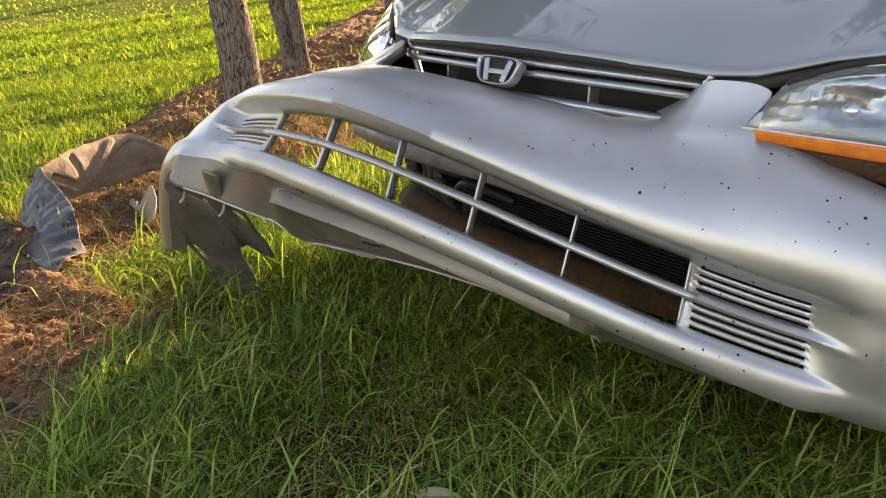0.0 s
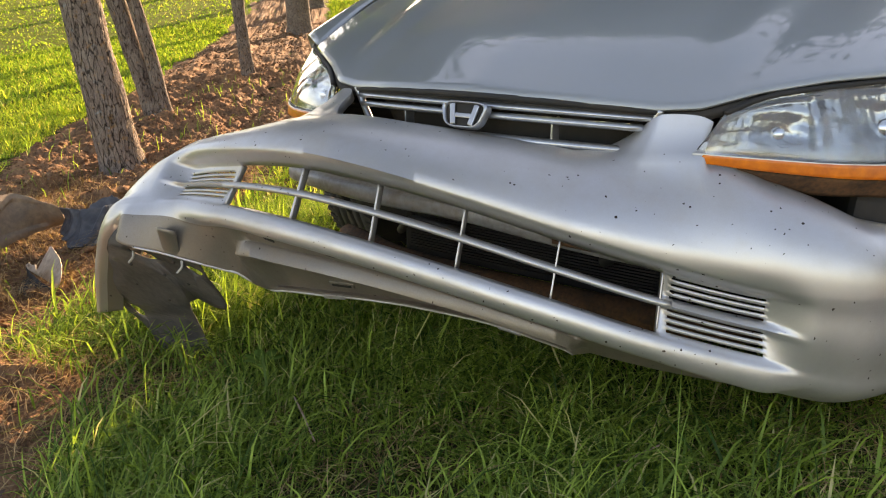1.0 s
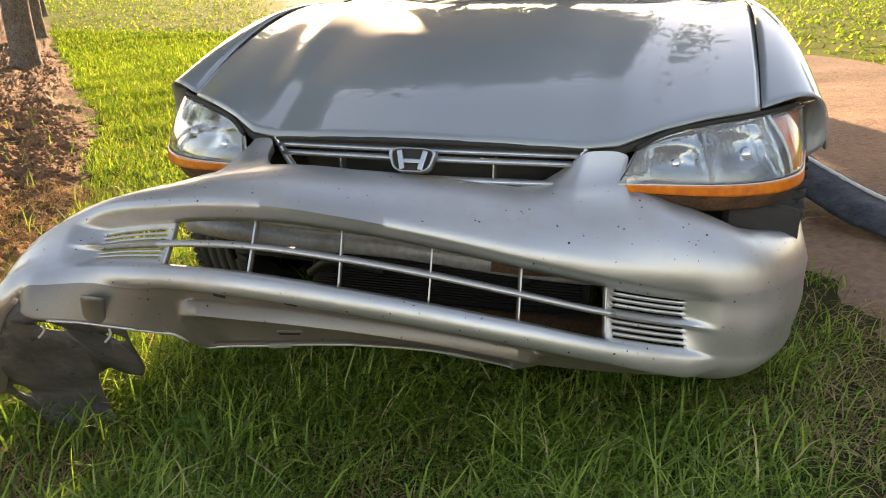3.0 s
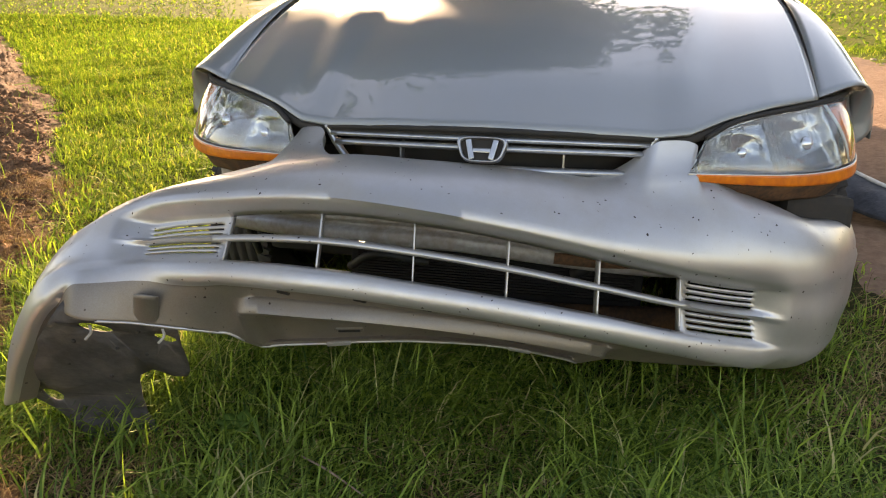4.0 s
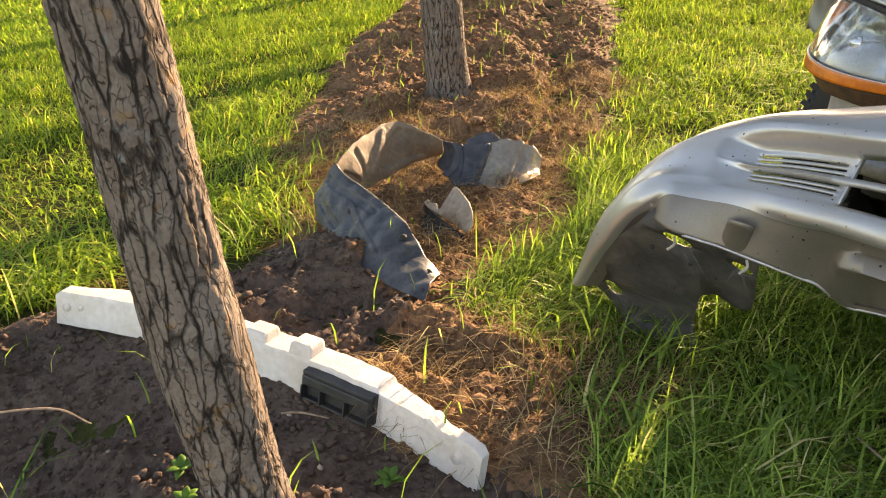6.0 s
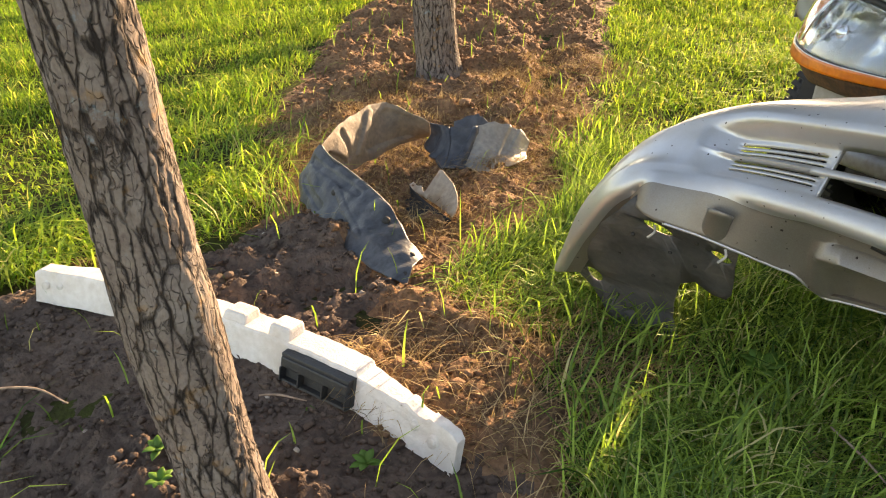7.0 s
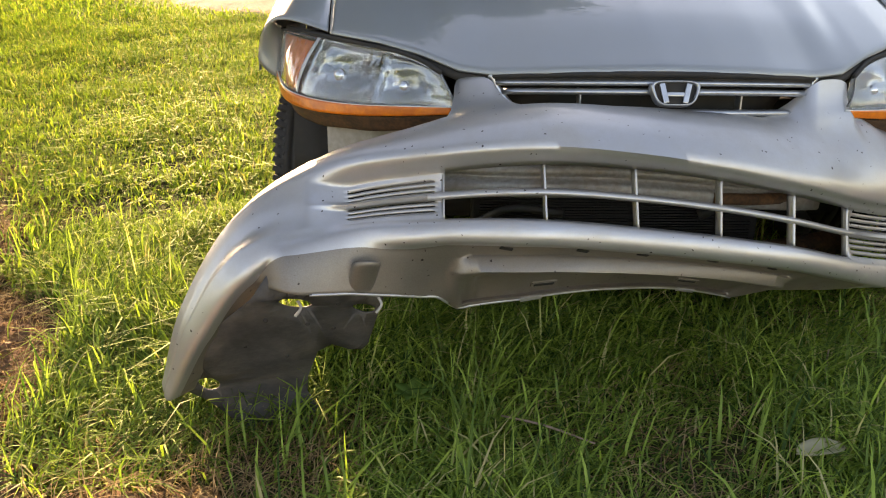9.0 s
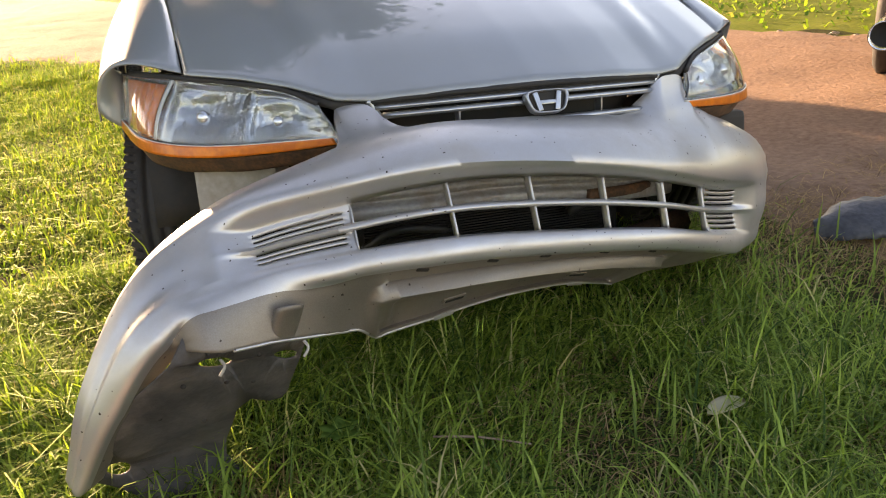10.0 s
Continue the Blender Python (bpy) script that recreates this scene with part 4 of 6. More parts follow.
def bumper_column(k):
    u, r, v, f = frame_at(k)
    h, d = along(TALL, k), along(DEEP, k)
    c = recess(k)
    rv, rf = lerp(0.030, 0.017, k / 13) * c, lerp(0.034, 0.020, k / 13) * c
    # the upper face is nearly flat along the middle and swells at both ends
    plane = step(k, 2.4, 4.0) * (1 - step(k, 9.0, 10.4)) * 0.75

    def crown_point(s, swell):
        flat = s - 0.22 * math.sin(math.pi * s)
        return u + v * h * s - f * d * lerp(swell, flat, plane)

    # uprights between grille and lamps grow out of the top edge
    brow = u + v * h - f * d
    back = brow + v * 0.001 - f * 0.018
    near = step(k, 4.04, 4.20) * (1 - step(k, 4.45, 4.90))
    far = step(k, 8.30, 8.72) * (1 - step(k, 9.28, 9.40))
    if k < 6.5:
        peak = back.lerp(Vector(spline(UPRIGHT_RIGHT, (k - 4.14) / 0.14)), near)
    else:
        peak = back.lerp(Vector(spline(UPRIGHT, (k - 8.6) / 0.25)), far)
    top = [peak - v * 0.014 - f * 0.012, peak, brow.lerp(peak, 0.62) - v * 0.008 * near, brow.lerp(peak, 0.28) - v * 0.010 * near, brow - v * 0.001,
           crown_point(0.90, 0.69), crown_point(0.77, 0.43), crown_point(0.60, 0.22), crown_point(0.42, 0.05), crown_point(0.22, -0.02),
           u + v * 0.006 + f * (0.003 + 0.005 * (1 - c)), u + f * 0.0083 * (1 - c), u - v * 0.006 - f * (0.004 * c - 0.0086 * (1 - c))]
    if 8.0 < k < 10.5:
        foot = u + v * h * 0.87 - f * d * 0.60
        for i, s in ((2, 0.72), (3, 0.46), (4, 0.22), (5, 0.0)):
            top[i] = top[i].lerp(foot.lerp(peak, s) - f * 0.006 * math.sin(math.pi * s), far)
    edge = u - v * (rv + 0.014 * (1 - c)) - f * (rf - 0.009 * (1 - c))
    top.append(lerp(top[-1], edge, 0.55))
    low_edge = r + f * (0.010 * (1 - c) - 0.004 * c)
    mid = []
    for q in MID:
        p = edge.lerp(low_edge, q)
        bar = math.exp(-((q - 0.5) / 0.055) ** 2) * c
        sink = math.sin(math.pi * q)
        hollow = 1 - step(k, 2.0, 3.2)
        p = p + f * (0.014 * bar - 0.010 * sink * c + lerp(0.007, -0.016 * q * q, hollow) * sink * sink * (1 - c))
        mid.append(p)
    lv, lf = along(LIP_V, k), along(LIP_F, k)
    band = step(k, 4.10, 4.30) * (1 - step(k, 8.28, 8.46))
    wide = float(np.interp(k, (0, 0.5, 1, 2, 2.5, 3, 3.3, 3.55, 4, 4.7, 9, 10), (0.25, 0.5, 0.75, 1.0, 1.3, 1.5, 1.35, 1.05, 0.9, 1.0, 1.0, 1.3)))
    # towards the right end the band below the fold turns downwards
    bend = radians(30) * (1 - step(k, 2.3, 3.4))
    dn, nf = -v * math.cos(bend) - f * math.sin(bend), f * math.cos(bend) - v * math.sin(bend)
    low = [r + f * (0.004 + 0.007 * (1 - c)) + dn * 0.004, r + nf * 0.012 + dn * 0.012 * wide, r + nf * 0.0125 + dn * 0.030 * wide, r + nf * 0.010 + dn * 0.042 * wide,
           r + nf * 0.003 + dn * 0.047 * wide, r - nf * (0.012 + 0.014 * band) + dn * 0.050 * wide]
    a = low[-1]
    lv = max(lv, 0.055 * wide)
    b = (r - v * lv - f * lf).lerp(r + dn * 0.056 * wide - nf * 0.050, 1 - step(k, 1.7, 2.5))
    # a raised frame strip runs under the fold and down round the near end of a sunk panel
    right = 1 - step(k, 8.28, 8.46)
    for q, up, down in ((0.06, -0.1, 0.0), (0.15, -0.1, 0.0), (0.18, 0.15, 0.0), (0.205, 0.40, 0.0), (0.41, 1.45, 0.0), (0.435, 1.45, 0.1), (0.475, 1.1, 0.95), (0.53, 1.0, 1.15), (0.91, 0.7, 1.0), (0.95, 0.5, 0.55), (1.0, 0.5, 0.5)):
        lean = 0.42 * (1 - q)
        rise, sink = step(k - lean, 3.80, 3.95), step(k - lean, 4.08, 4.18)
        low.append(a.lerp(b, q) + f * (0.030 * up * rise - 0.052 * down * sink) * right)
    # near the right end fold and valance run into one soft curve
    soft = step(k, 1.9, 2.5) * (1 - step(k, 3.25, 3.9))
    for i, p in enumerate(low):
        q = (i + 1) / len(low)
        low[i] = p.lerp(r.lerp(b, q) + nf * 0.016 * math.sin(math.pi * q**0.6), soft)
    # past the last slots the corner is one smooth swell
    round_off = step(k, 9.85, 10.5)
    if round_off > 0:
        for i, p in enumerate(low):
            q = (i + 1) / len(low)
            low[i] = p.lerp(r + f * (0.010 + 0.010 * q - (lf + 0.020) * q ** 2.2) - v * lv * q, round_off)
    return top, mid, low


def build_bumper():
    per = 24
    n = 13 * per
    bm = bmesh.new()
    cols = []
    for i in range(n + 1):
        k = i / per
        top, mid, low = bumper_column(k)
        cols.append(([bm.verts.new(p) for p in top], [bm.verts.new(p) for p in mid], [bm.verts.new(p) for p in low]))
    for i in range(n):
        k = (i + 0.5) / per
        a, b = cols[i], cols[i + 1]
        closed = not (OPEN_A < k < OPEN_B)
        slotted = SLOT_A + 0.06 < k < OPEN_A - 0.07 or OPEN_B + 0.07 < k < SLOT_B
        ta, tb = a[0] + a[1][:1], b[0] + b[1][:1]
        for j in range(len(ta) - 1):
            bm.faces.new((ta[j], tb[j], tb[j + 1], ta[j + 1]))
        if closed:
            for j in range(len(MID) - 1):
                if not (slotted and j in SLOTS and (k > 6 or j not in (SLOTS[0], SLOTS[-1]))):
                    bm.faces.new((a[1][j], b[1][j], b[1][j + 1], a[1][j + 1]))
        la, lb = a[1][-1:] + a[2], b[1][-1:] + b[2]
        for j in range(len(la) - 1):
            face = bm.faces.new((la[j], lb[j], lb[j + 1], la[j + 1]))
            # rows below the fold get the shade-darkened silver
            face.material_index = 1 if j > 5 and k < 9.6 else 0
    bmesh.ops.delete(bm, geom=[v for v in bm.verts if not v.link_faces], context="VERTS")
    bmesh.ops.recalc_face_normals(bm, faces=bm.faces)
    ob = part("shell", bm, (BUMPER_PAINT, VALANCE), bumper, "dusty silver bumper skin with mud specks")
    ob.data.set_sharp_from_angle(angle=radians(60))
    mod = ob.modifiers.new("thickness", "SOLIDIFY")
    mod.thickness, mod.offset = 0.0035, 0.0


build_bumper()


def opening(k, q, out=0.0):
    u, r, v, f = frame_at(k)
    c = recess(k)
    edge = u - v * lerp(0.030, 0.017, k / 13) * c - f * lerp(0.034, 0.020, k / 13) * c
    return edge.lerp(r - f * 0.004, q) + f * out


tube("centre_bar", [opening(k, 0.5, -0.004) for k in np.linspace(3.85, 9.1, 22)], 0.0115, BUMPER_PAINT, bumper, "silver centre bar across the opening", sides=12, steps=3, flat=0.62)
for k in (5.0, 6.0, 7.0, 8.0):
    def fin(u, v, k=k):
        p = opening(k, lerp(-0.02, 1.02, u), 0.002)
        _, _, _, f = frame_at(k)
        return p - f * 0.020 * v
    surf("mullion", fin, 10, 3, BUMPER_PAINT, bumper, "thin silver upright in the opening", thick=0.0032)
# inner edges of the opening ends
for k in (OPEN_A, OPEN_B):
    def jamb(u, v, k=k):
        _, _, _, f = frame_at(k)
        return opening(k, u, 0.0) - f * 0.014 * v
    surf("jamb", jamb, 8, 3, BUMPER_PAINT, bumper, "silver opening end", thick=0.003)

# small dark slots below the ridge, and clip slots in the valance


def valance_frame(k, row, q, out):
    """A place on the lower face between two of its rows, with the skin's own axes."""
    low = bumper_column(k)[2]
    other = bumper_column(k + 0.08)[2]
    p = low[row].lerp(low[row + 1], q)
    t = (other[row].lerp(other[row + 1], q) - p).normalized()
    down = (low[row + 1] - low[row]).normalized()
    n = t.cross(down).normalized()
    n = -n if n.y > 0 else n
    m = Matrix((t, n, n.cross(t))).transposed().to_4x4()
    m.translation = p + n * out
    return m


for k in (4.62, 5.45, 6.15, 7.05, 7.9):
    box("slot", (0.026, 0.006, 0.009), DARK, bumper, valance_frame(k, 5, 0.55, 0.001) @ pose(0, 0, 0, 0, 12, 0), "dark clip slot", bevel=0.002)
for k in (5.25, 7.3):
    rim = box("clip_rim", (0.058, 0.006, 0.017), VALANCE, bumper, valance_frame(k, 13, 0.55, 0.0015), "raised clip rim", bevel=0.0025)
    box("clip_hole", (0.046, 0.006, 0.009), DARK, rim, valance_frame(k, 13, 0.55, 0.003), "dark clip hole", bevel=0.002)
for k in (5.1, 7.4):
    box("lip_tab", (0.05, 0.006, 0.010), BUMPER_PAINT, bumper, valance_frame(k, 15, 1.0, 0.002), "", bevel=0.002)

# lighter silver tube added to draw a highlight along the lip
tube("lip_highlight", [bumper_column(k)[2][-1] for k in np.linspace(2.7, 8.42, 48)], 0.0032, BUMPER_PAINT, bumper, "bright tube added as highlight on the lower lip", sides=6, steps=2)

# torn black splash shield under the right end: it slants back, then hangs down into the grass
SHIELD = [(-0.752, 0.425), (-0.732, 0.438), (-0.678, 0.440), (-0.640, 0.428), (-0.591, 0.405), (-0.577, 0.360), (-0.554, 0.341), (-0.570, 0.290), (-0.599, 0.195), (-0.613, 0.178),
          (-0.639, 0.184), (-0.670, 0.211), (-0.700, 0.198), (-0.733, 0.117), (-0.740, 0.072), (-0.718, 0.023), (-0.700, -0.005), (-0.735, -0.020), (-0.790, -0.018), (-0.861, -0.005),
          (-0.908, 0.047), (-0.944, 0.086), (-0.985, 0.123), (-0.985, 0.150), (-0.968, 0.177), (-0.922, 0.245), (-0.857, 0.318), (-0.787, 0.380)]
TO_BUMPER = (CAR @ Matrix.Translation((0, 0.006, -0.009))).inverted()


def shield_at(a, b):
    drop = min(max(0.16 - b, 0.0), 0.1)
    y = -0.234 + 0.62 * (0.395 - max(b, 0.16)) + 0.176 * (a + 0.702) + 0.62 * (drop - drop * drop / 0.2)
    y += 0.012 - 0.05 * max(0.0, 0.06 - b) + 0.004 * math.sin(a * 31 + b * 9) + 0.004 * math.sin(b * 27 + a * 8)
    # shallow moulded steps across the sheet
    y += 0.005 * step(b, 0.300, 0.306) * step(a, -0.76, -0.75) + 0.005 * step(a + 0.6 * b, -0.585, -0.578)
    y += 0.9 * max(0.0, b - 0.385)
    return TO_BUMPER @ Vector((a, y, b))


shield = outline_plate("splash_shield", SHIELD, shield_at, 0.003, SHIELD_MAT, bumper, "torn dusty black splash shield",
                       holes=((-0.715, 0.352, 0.030, 0.013, -0.45), (-0.594, 0.314, 0.022, 0.013, -0.35), (-0.928, 0.137, 0.021, 0.023, 0.2)))
for a, b in ((-0.775, 0.318), (-0.705, 0.288), (-0.64, 0.335), (-0.83, 0.245), (-0.66, 0.262), (-0.76, 0.20)):
    lathe("pin", [(-0.003, 0.0), (-0.004, 0.003), (0.0, 0.005)], DARK, shield, Matrix.Translation(shield_at(a, b)) @ pose(0, 0, 0, 0, 0, 90), "", 10)
for c in ((-0.724, -0.244, 0.368), (-0.580, -0.222, 0.365)):
    tube("clip", [c, (c[0] + 0.006, c[1] - 0.006, c[2] - 0.012), (c[0] - 0.004, c[1] - 0.012, c[2] - 0.026)], 0.0028, DUSTY_GREY, bumper, "dusty plastic clip", sides=6)


def bump_rib(u, v):
    c = Vector((-0.598, -0.247, 0.436))
    q = (u - 0.5) * math.pi
    return (c.x + 0.024 * math.sin(q) - 0.022 * v, c.y - 0.025 * math.cos(q) * (1 - 0.25 * v) + 0.022 * v + 0.014, c.z + 0.012 * math.cos(q) - 0.070 * v)


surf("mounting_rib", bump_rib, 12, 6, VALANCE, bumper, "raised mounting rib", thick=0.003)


# ---- torn parts lying about ----
beam = thing("bumper_beam_foam", "white foam bumper absorber lying on the soil by the tree", "bumper absorber")
BEAM = [(-1.985, -1.112, 0.014), (-1.72, -0.972, 0.014), (-1.33, -0.838, 0.012), (-1.03, -0.762, 0.010), (-0.748, -0.728, 0.004)]


def beam_frame(k):
    p = Vector(spline(BEAM, k))
    t = (Vector(spline(BEAM, k + 0.05)) - Vector(spline(BEAM, k - 0.05))).normalized()
    back = Vector((0, 0, 1)).cross(t).normalized()
    up = (Vector((0, 0, 1)) * 0.96 + back * 0.25).normalized()
    return p, t, back, up


BEAM_SECTION_FOAM = [(0, 0), (0, 0.06), (0.0, 0.30), (0.03, 0.36), (0.03, 0.62), (0, 0.68), (0, 0.94), (0.05, 1), (0.5, 1.01), (0.94, 1.0), (1, 0.95), (1, 0.5), (1, 0.03), (0.95, 0), (0.4, 0), (0, 0)]


def beam_at(u, v):
    p, t, back, up = beam_frame(u * 4)
    end = step(u, 0.0, 0.012) * (1 - step(u, 0.985, 1.0))
    hgt = 0.088 * lerp(0.90, 1, end) - 0.010 * step(u, 0.80, 1.0)
    dep = (0.066 - 0.040 * step(u, 0.68, 0.98) - 0.026 * (1 - step(u, 0.0, 0.22))) * lerp(0.85, 1, end)
    # a shallow step in the top where two mouldings meet, and a pocket near the end
    notch = 0.10 * (step(u, 0.752, 0.756) - step(u, 0.86, 0.875)) + 0.07 * (step(u, 0.885, 0.89) - step(u, 0.925, 0.93))
    n = len(BEAM_SECTION_FOAM) - 1
    i = min(int(v * n), n - 1)
    d, h = lerp(np.array(BEAM_SECTION_FOAM[i]), np.array(BEAM_SECTION_FOAM[i + 1]), v * n - i)
    groove = step(u, 0.78, 0.80) if 0.3 < h < 0.68 else 1.0
    d = d if d > 0.04 else d * groove
    h = h - notch * (1 if h > 0.9 else 0)
    wob = 0.0012 * math.sin(u * 61) + 0.0008 * math.sin(u * 173 + v * 9)
    return p + back * (d * dep + wob) + up * h * hgt


surf("foam_body", beam_at, 160, 60, FOAM, beam, "soiled white foam bar").data.set_sharp_from_angle(angle=radians(40))
for k in (0.0, 4.0):
    p, t, back, up = beam_frame(k)
    bm = bmesh.new()
    bm.faces.new([bm.verts.new(Vector(beam_at(k / 4, j / 24))) for j in range(24)])
    part("end_face", bm, FOAM, beam)
for k, w, hgt in ((1.86, 0.075, 0.024), (2.25, 0.068, 0.030)):
    p, t, back, up = beam_frame(k)
    m = Matrix((t, back, up)).transposed().to_4x4()
    m.translation = p + back * 0.03 + up * (0.086 + hgt * 0.4)
    box("lug", (w, 0.055, hgt), FOAM, beam, m, "white foam lug", bevel=0.007, taper=0.88)
p, t, back, up = beam_frame(2.69)
m = Matrix((t, back, up)).transposed().to_4x4()
m.translation = p - back * 0.004 + up * 0.046
insert = box("insert", (0.200, 0.012, 0.064), BLACK, beam, m, "black ribbed plastic insert", bevel=0.003)
for q in (-0.095, -0.040, 0.030, 0.095):
    box("rib", (0.004, 0.022, 0.030), BLACK, insert, m @ pose(q, -0.013, -0.014), bevel=0.001)
box("ledge", (0.192, 0.020, 0.022), BLACK, insert, m @ pose(0, -0.012, 0.014), "dusty plastic ledge", bevel=0.003)
box("rim_top", (0.195, 0.016, 0.008), BLACK, insert, m @ pose(0, -0.011, 0.029), bevel=0.002)
box("rim_low", (0.195, 0.016, 0.006), BLACK, insert, m @ pose(0, -0.011, -0.030), bevel=0.002)
for k, hgt, r in ((3.62, 0.055, 0.010), (3.80, 0.045, 0.012), (0.13, 0.05, 0.011), (0.30, 0.055, 0.009)):
    p, t, back, up = beam_frame(k)
    m = Matrix((back, t, up)).transposed().to_4x4()
    m.translation = p - back * 0.002 + up * hgt
    lathe("plug", [(-0.003, 0.0), (-0.004, r * 0.6), (-0.001, r * 0.7), (-0.004, r), (0.004, r * 1.05)], FOAM, beam, m, "", 20)


def ribbon(name, low, top, mat, parent, label, thick=0.0035, nu=60, nv=10, bulge=0.03, wrinkle=0.006, torn=0.0, ribs=(), sunk=None):
    """A bent plastic sheet between a lower and an upper edge curve."""
    def at(u, v):
        a, b = Vector(spline(low, u * (len(low) - 1))), Vector(spline(top, u * (len(top) - 1)))
        p = a.lerp(b, v)
        t = Vector(spline(low, min(u + 0.02, 1) * (len(low) - 1))) - Vector(spline(low, max(u - 0.02, 0) * (len(low) - 1)))
        n = t.cross(b - a)
        n = n.normalized() if n.length > 1e-6 else Vector((0, 0, 1))
        w = wrinkle * (1.5 * noise.noise(p * 9) + noise.noise(p * 22))
        edge = torn * noise.noise(Vector((u * 11, v * 3, 1.0))) * (1 if v in (0.0, 1.0) else 0)
        # moulded ribs from one place of the sheet to another, and a sunk field past a slanting line
        for u0, v0, u1, v1, wide, high in ribs:
            du, dv, long = (u1 - u0) * 3, v1 - v0, math.hypot((u1 - u0) * 3, v1 - v0)
            q = min(max(((u - u0) * 3 * du + (v - v0) * dv) / long ** 2, 0), 1)
            d = math.hypot((u - u0) * 3 - du * q, v - v0 - dv * q)
            w += high * (1 - step(d, wide * 0.55, wide))
        if sunk:
            w -= sunk[2] * step(u + 0.12 * math.sin(v * 4), sunk[0], sunk[0] + 0.03) * (1 - step(u, sunk[1], sunk[1] + 0.06)) * step(v, 0.10, 0.22) * (1 - step(v, 0.80, 0.92))
        return p + n * (bulge * math.sin(math.pi * v) + w) + (b - a) * edge
    return surf(name, at, nu, nv, mat, parent, label, thick=thick)


liner = thing("wheel_liner", "torn black wheel arch liner on soil, dusted with mud", "wheel liner", at=(0, 0, 0.026))
FLAP_LOW = [(-1.325, -0.372, 0.022), (-1.40, -0.382, 0.022), (-1.59, -0.372, 0.022), (-1.77, -0.336, 0.024), (-1.90, -0.300, 0.026), (-2.02, -0.268, 0.03), (-2.10, -0.225, 0.035)]
FLAP_TOP = [(-1.400, -0.256, 0.040), (-1.486, -0.240, 0.066), (-1.61, -0.203, 0.108), (-1.76, -0.180, 0.132), (-1.88, -0.168, 0.150), (-1.982, -0.168, 0.170), (-2.05, -0.153, 0.188)]
WALL_LOW = [(-2.095, -0.205, 0.040), (-2.09, -0.075, 0.040), (-2.13, 0.02, 0.040), (-2.185, 0.17, 0.042), (-2.225, 0.32, 0.048), (-2.200, 0.43, 0.060)]
WALL_TOP = [(-2.05, -0.153, 0.188), (-2.12, -0.045, 0.212), (-2.197, 0.087, 0.222), (-2.262, 0.25, 0.222), (-2.215, 0.31, 0.200), (-2.101, 0.362, 0.152)]


def between(low, top, u, v):
    return Vector(spline(low, u * (len(low) - 1))).lerp(Vector(spline(top, u * (len(top) - 1))), v)


ribbon("front_flap", FLAP_LOW, FLAP_TOP, LINER, liner, "blue-black front flap with rivet holes", bulge=-0.012, torn=0.07, nu=170, nv=44, wrinkle=0.009,
       ribs=((0.35, 0.30, 0.62, 0.62, 0.07, -0.006), (0.50, 0.80, 0.95, 0.72, 0.10, 0.006), (0.66, 0.20, 0.90, 0.35, 0.10, 0.006)))
ribbon("back_wall", WALL_LOW, WALL_TOP, LINER_TAN, liner, "tan muddy back of the liner", bulge=0.016, torn=0.05, nu=170, nv=46, wrinkle=0.003,
       ribs=((0.10, 0.62, 0.27, 0.22, 0.085, -0.011), (0.25, 0.84, 0.33, 0.28, 0.085, -0.011), (0.50, 0.88, 0.42, 0.28, 0.085, 0.011)), sunk=(0.58, 0.86, 0.016))
ribbon("dark_fold", [(-2.15, 0.37, 0.05), (-2.04, 0.33, 0.03), (-1.935, 0.292, 0.025), (-1.865, 0.392, 0.025)],
       [(-2.101, 0.362, 0.152), (-2.065, 0.385, 0.146), (-2.02, 0.42, 0.138), (-1.955, 0.485, 0.140)], LINER, liner, "blue-black folded flank", bulge=-0.02, torn=0.025, wrinkle=0.008, nu=80, nv=24,
       ribs=((0.30, 0.0, 0.42, 1.0, 0.14, 0.014), (0.62, 0.05, 0.55, 1.0, 0.12, -0.012), (0.80, 0.1, 0.95, 0.9, 0.12, 0.010)))
# end flap: the glare on it is in its grey colour
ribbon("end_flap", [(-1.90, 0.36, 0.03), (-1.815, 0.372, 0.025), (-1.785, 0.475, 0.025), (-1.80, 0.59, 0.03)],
       [(-1.965, 0.475, 0.142), (-1.935, 0.545, 0.148), (-1.880, 0.632, 0.115), (-1.865, 0.672, 0.065)], GLARE_LINER, liner, "black plastic end flap with sun glare painted grey", bulge=-0.02, torn=0.025, nu=80, nv=24,
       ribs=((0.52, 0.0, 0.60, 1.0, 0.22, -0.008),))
ribbon("tongue", [(-2.07, 0.44, 0.04), (-2.03, 0.50, 0.04), (-1.99, 0.54, 0.04)], [(-2.10, 0.49, 0.13), (-2.035, 0.555, 0.158), (-1.99, 0.59, 0.11)], LINER, liner, "black torn tongue", bulge=0.01, nu=16, torn=0.1)
# a folded rim along the flap
tube("flap_rim", [between(FLAP_LOW, FLAP_TOP, u, 1.0) for u in np.linspace(0.35, 0.98, 8)], 0.0045, LINER, liner, "rolled black rim", sides=8)
for u, v in ((0.07, 0.72), (0.04, 0.20), (0.30, 0.80), (0.46, 0.25), (0.62, 0.55)):
    c = between(FLAP_LOW, FLAP_TOP, u, v) + Vector((0, -0.006, 0.008))
    lathe("rivet_hole", [(0.003, 0.0), (0.004, 0.006), (0.002, 0.011), (-0.006, 0.014)], DARK, liner, Matrix.Translation(c) @ pose(0, 0, 0, 0, -48, -80), "", 16)

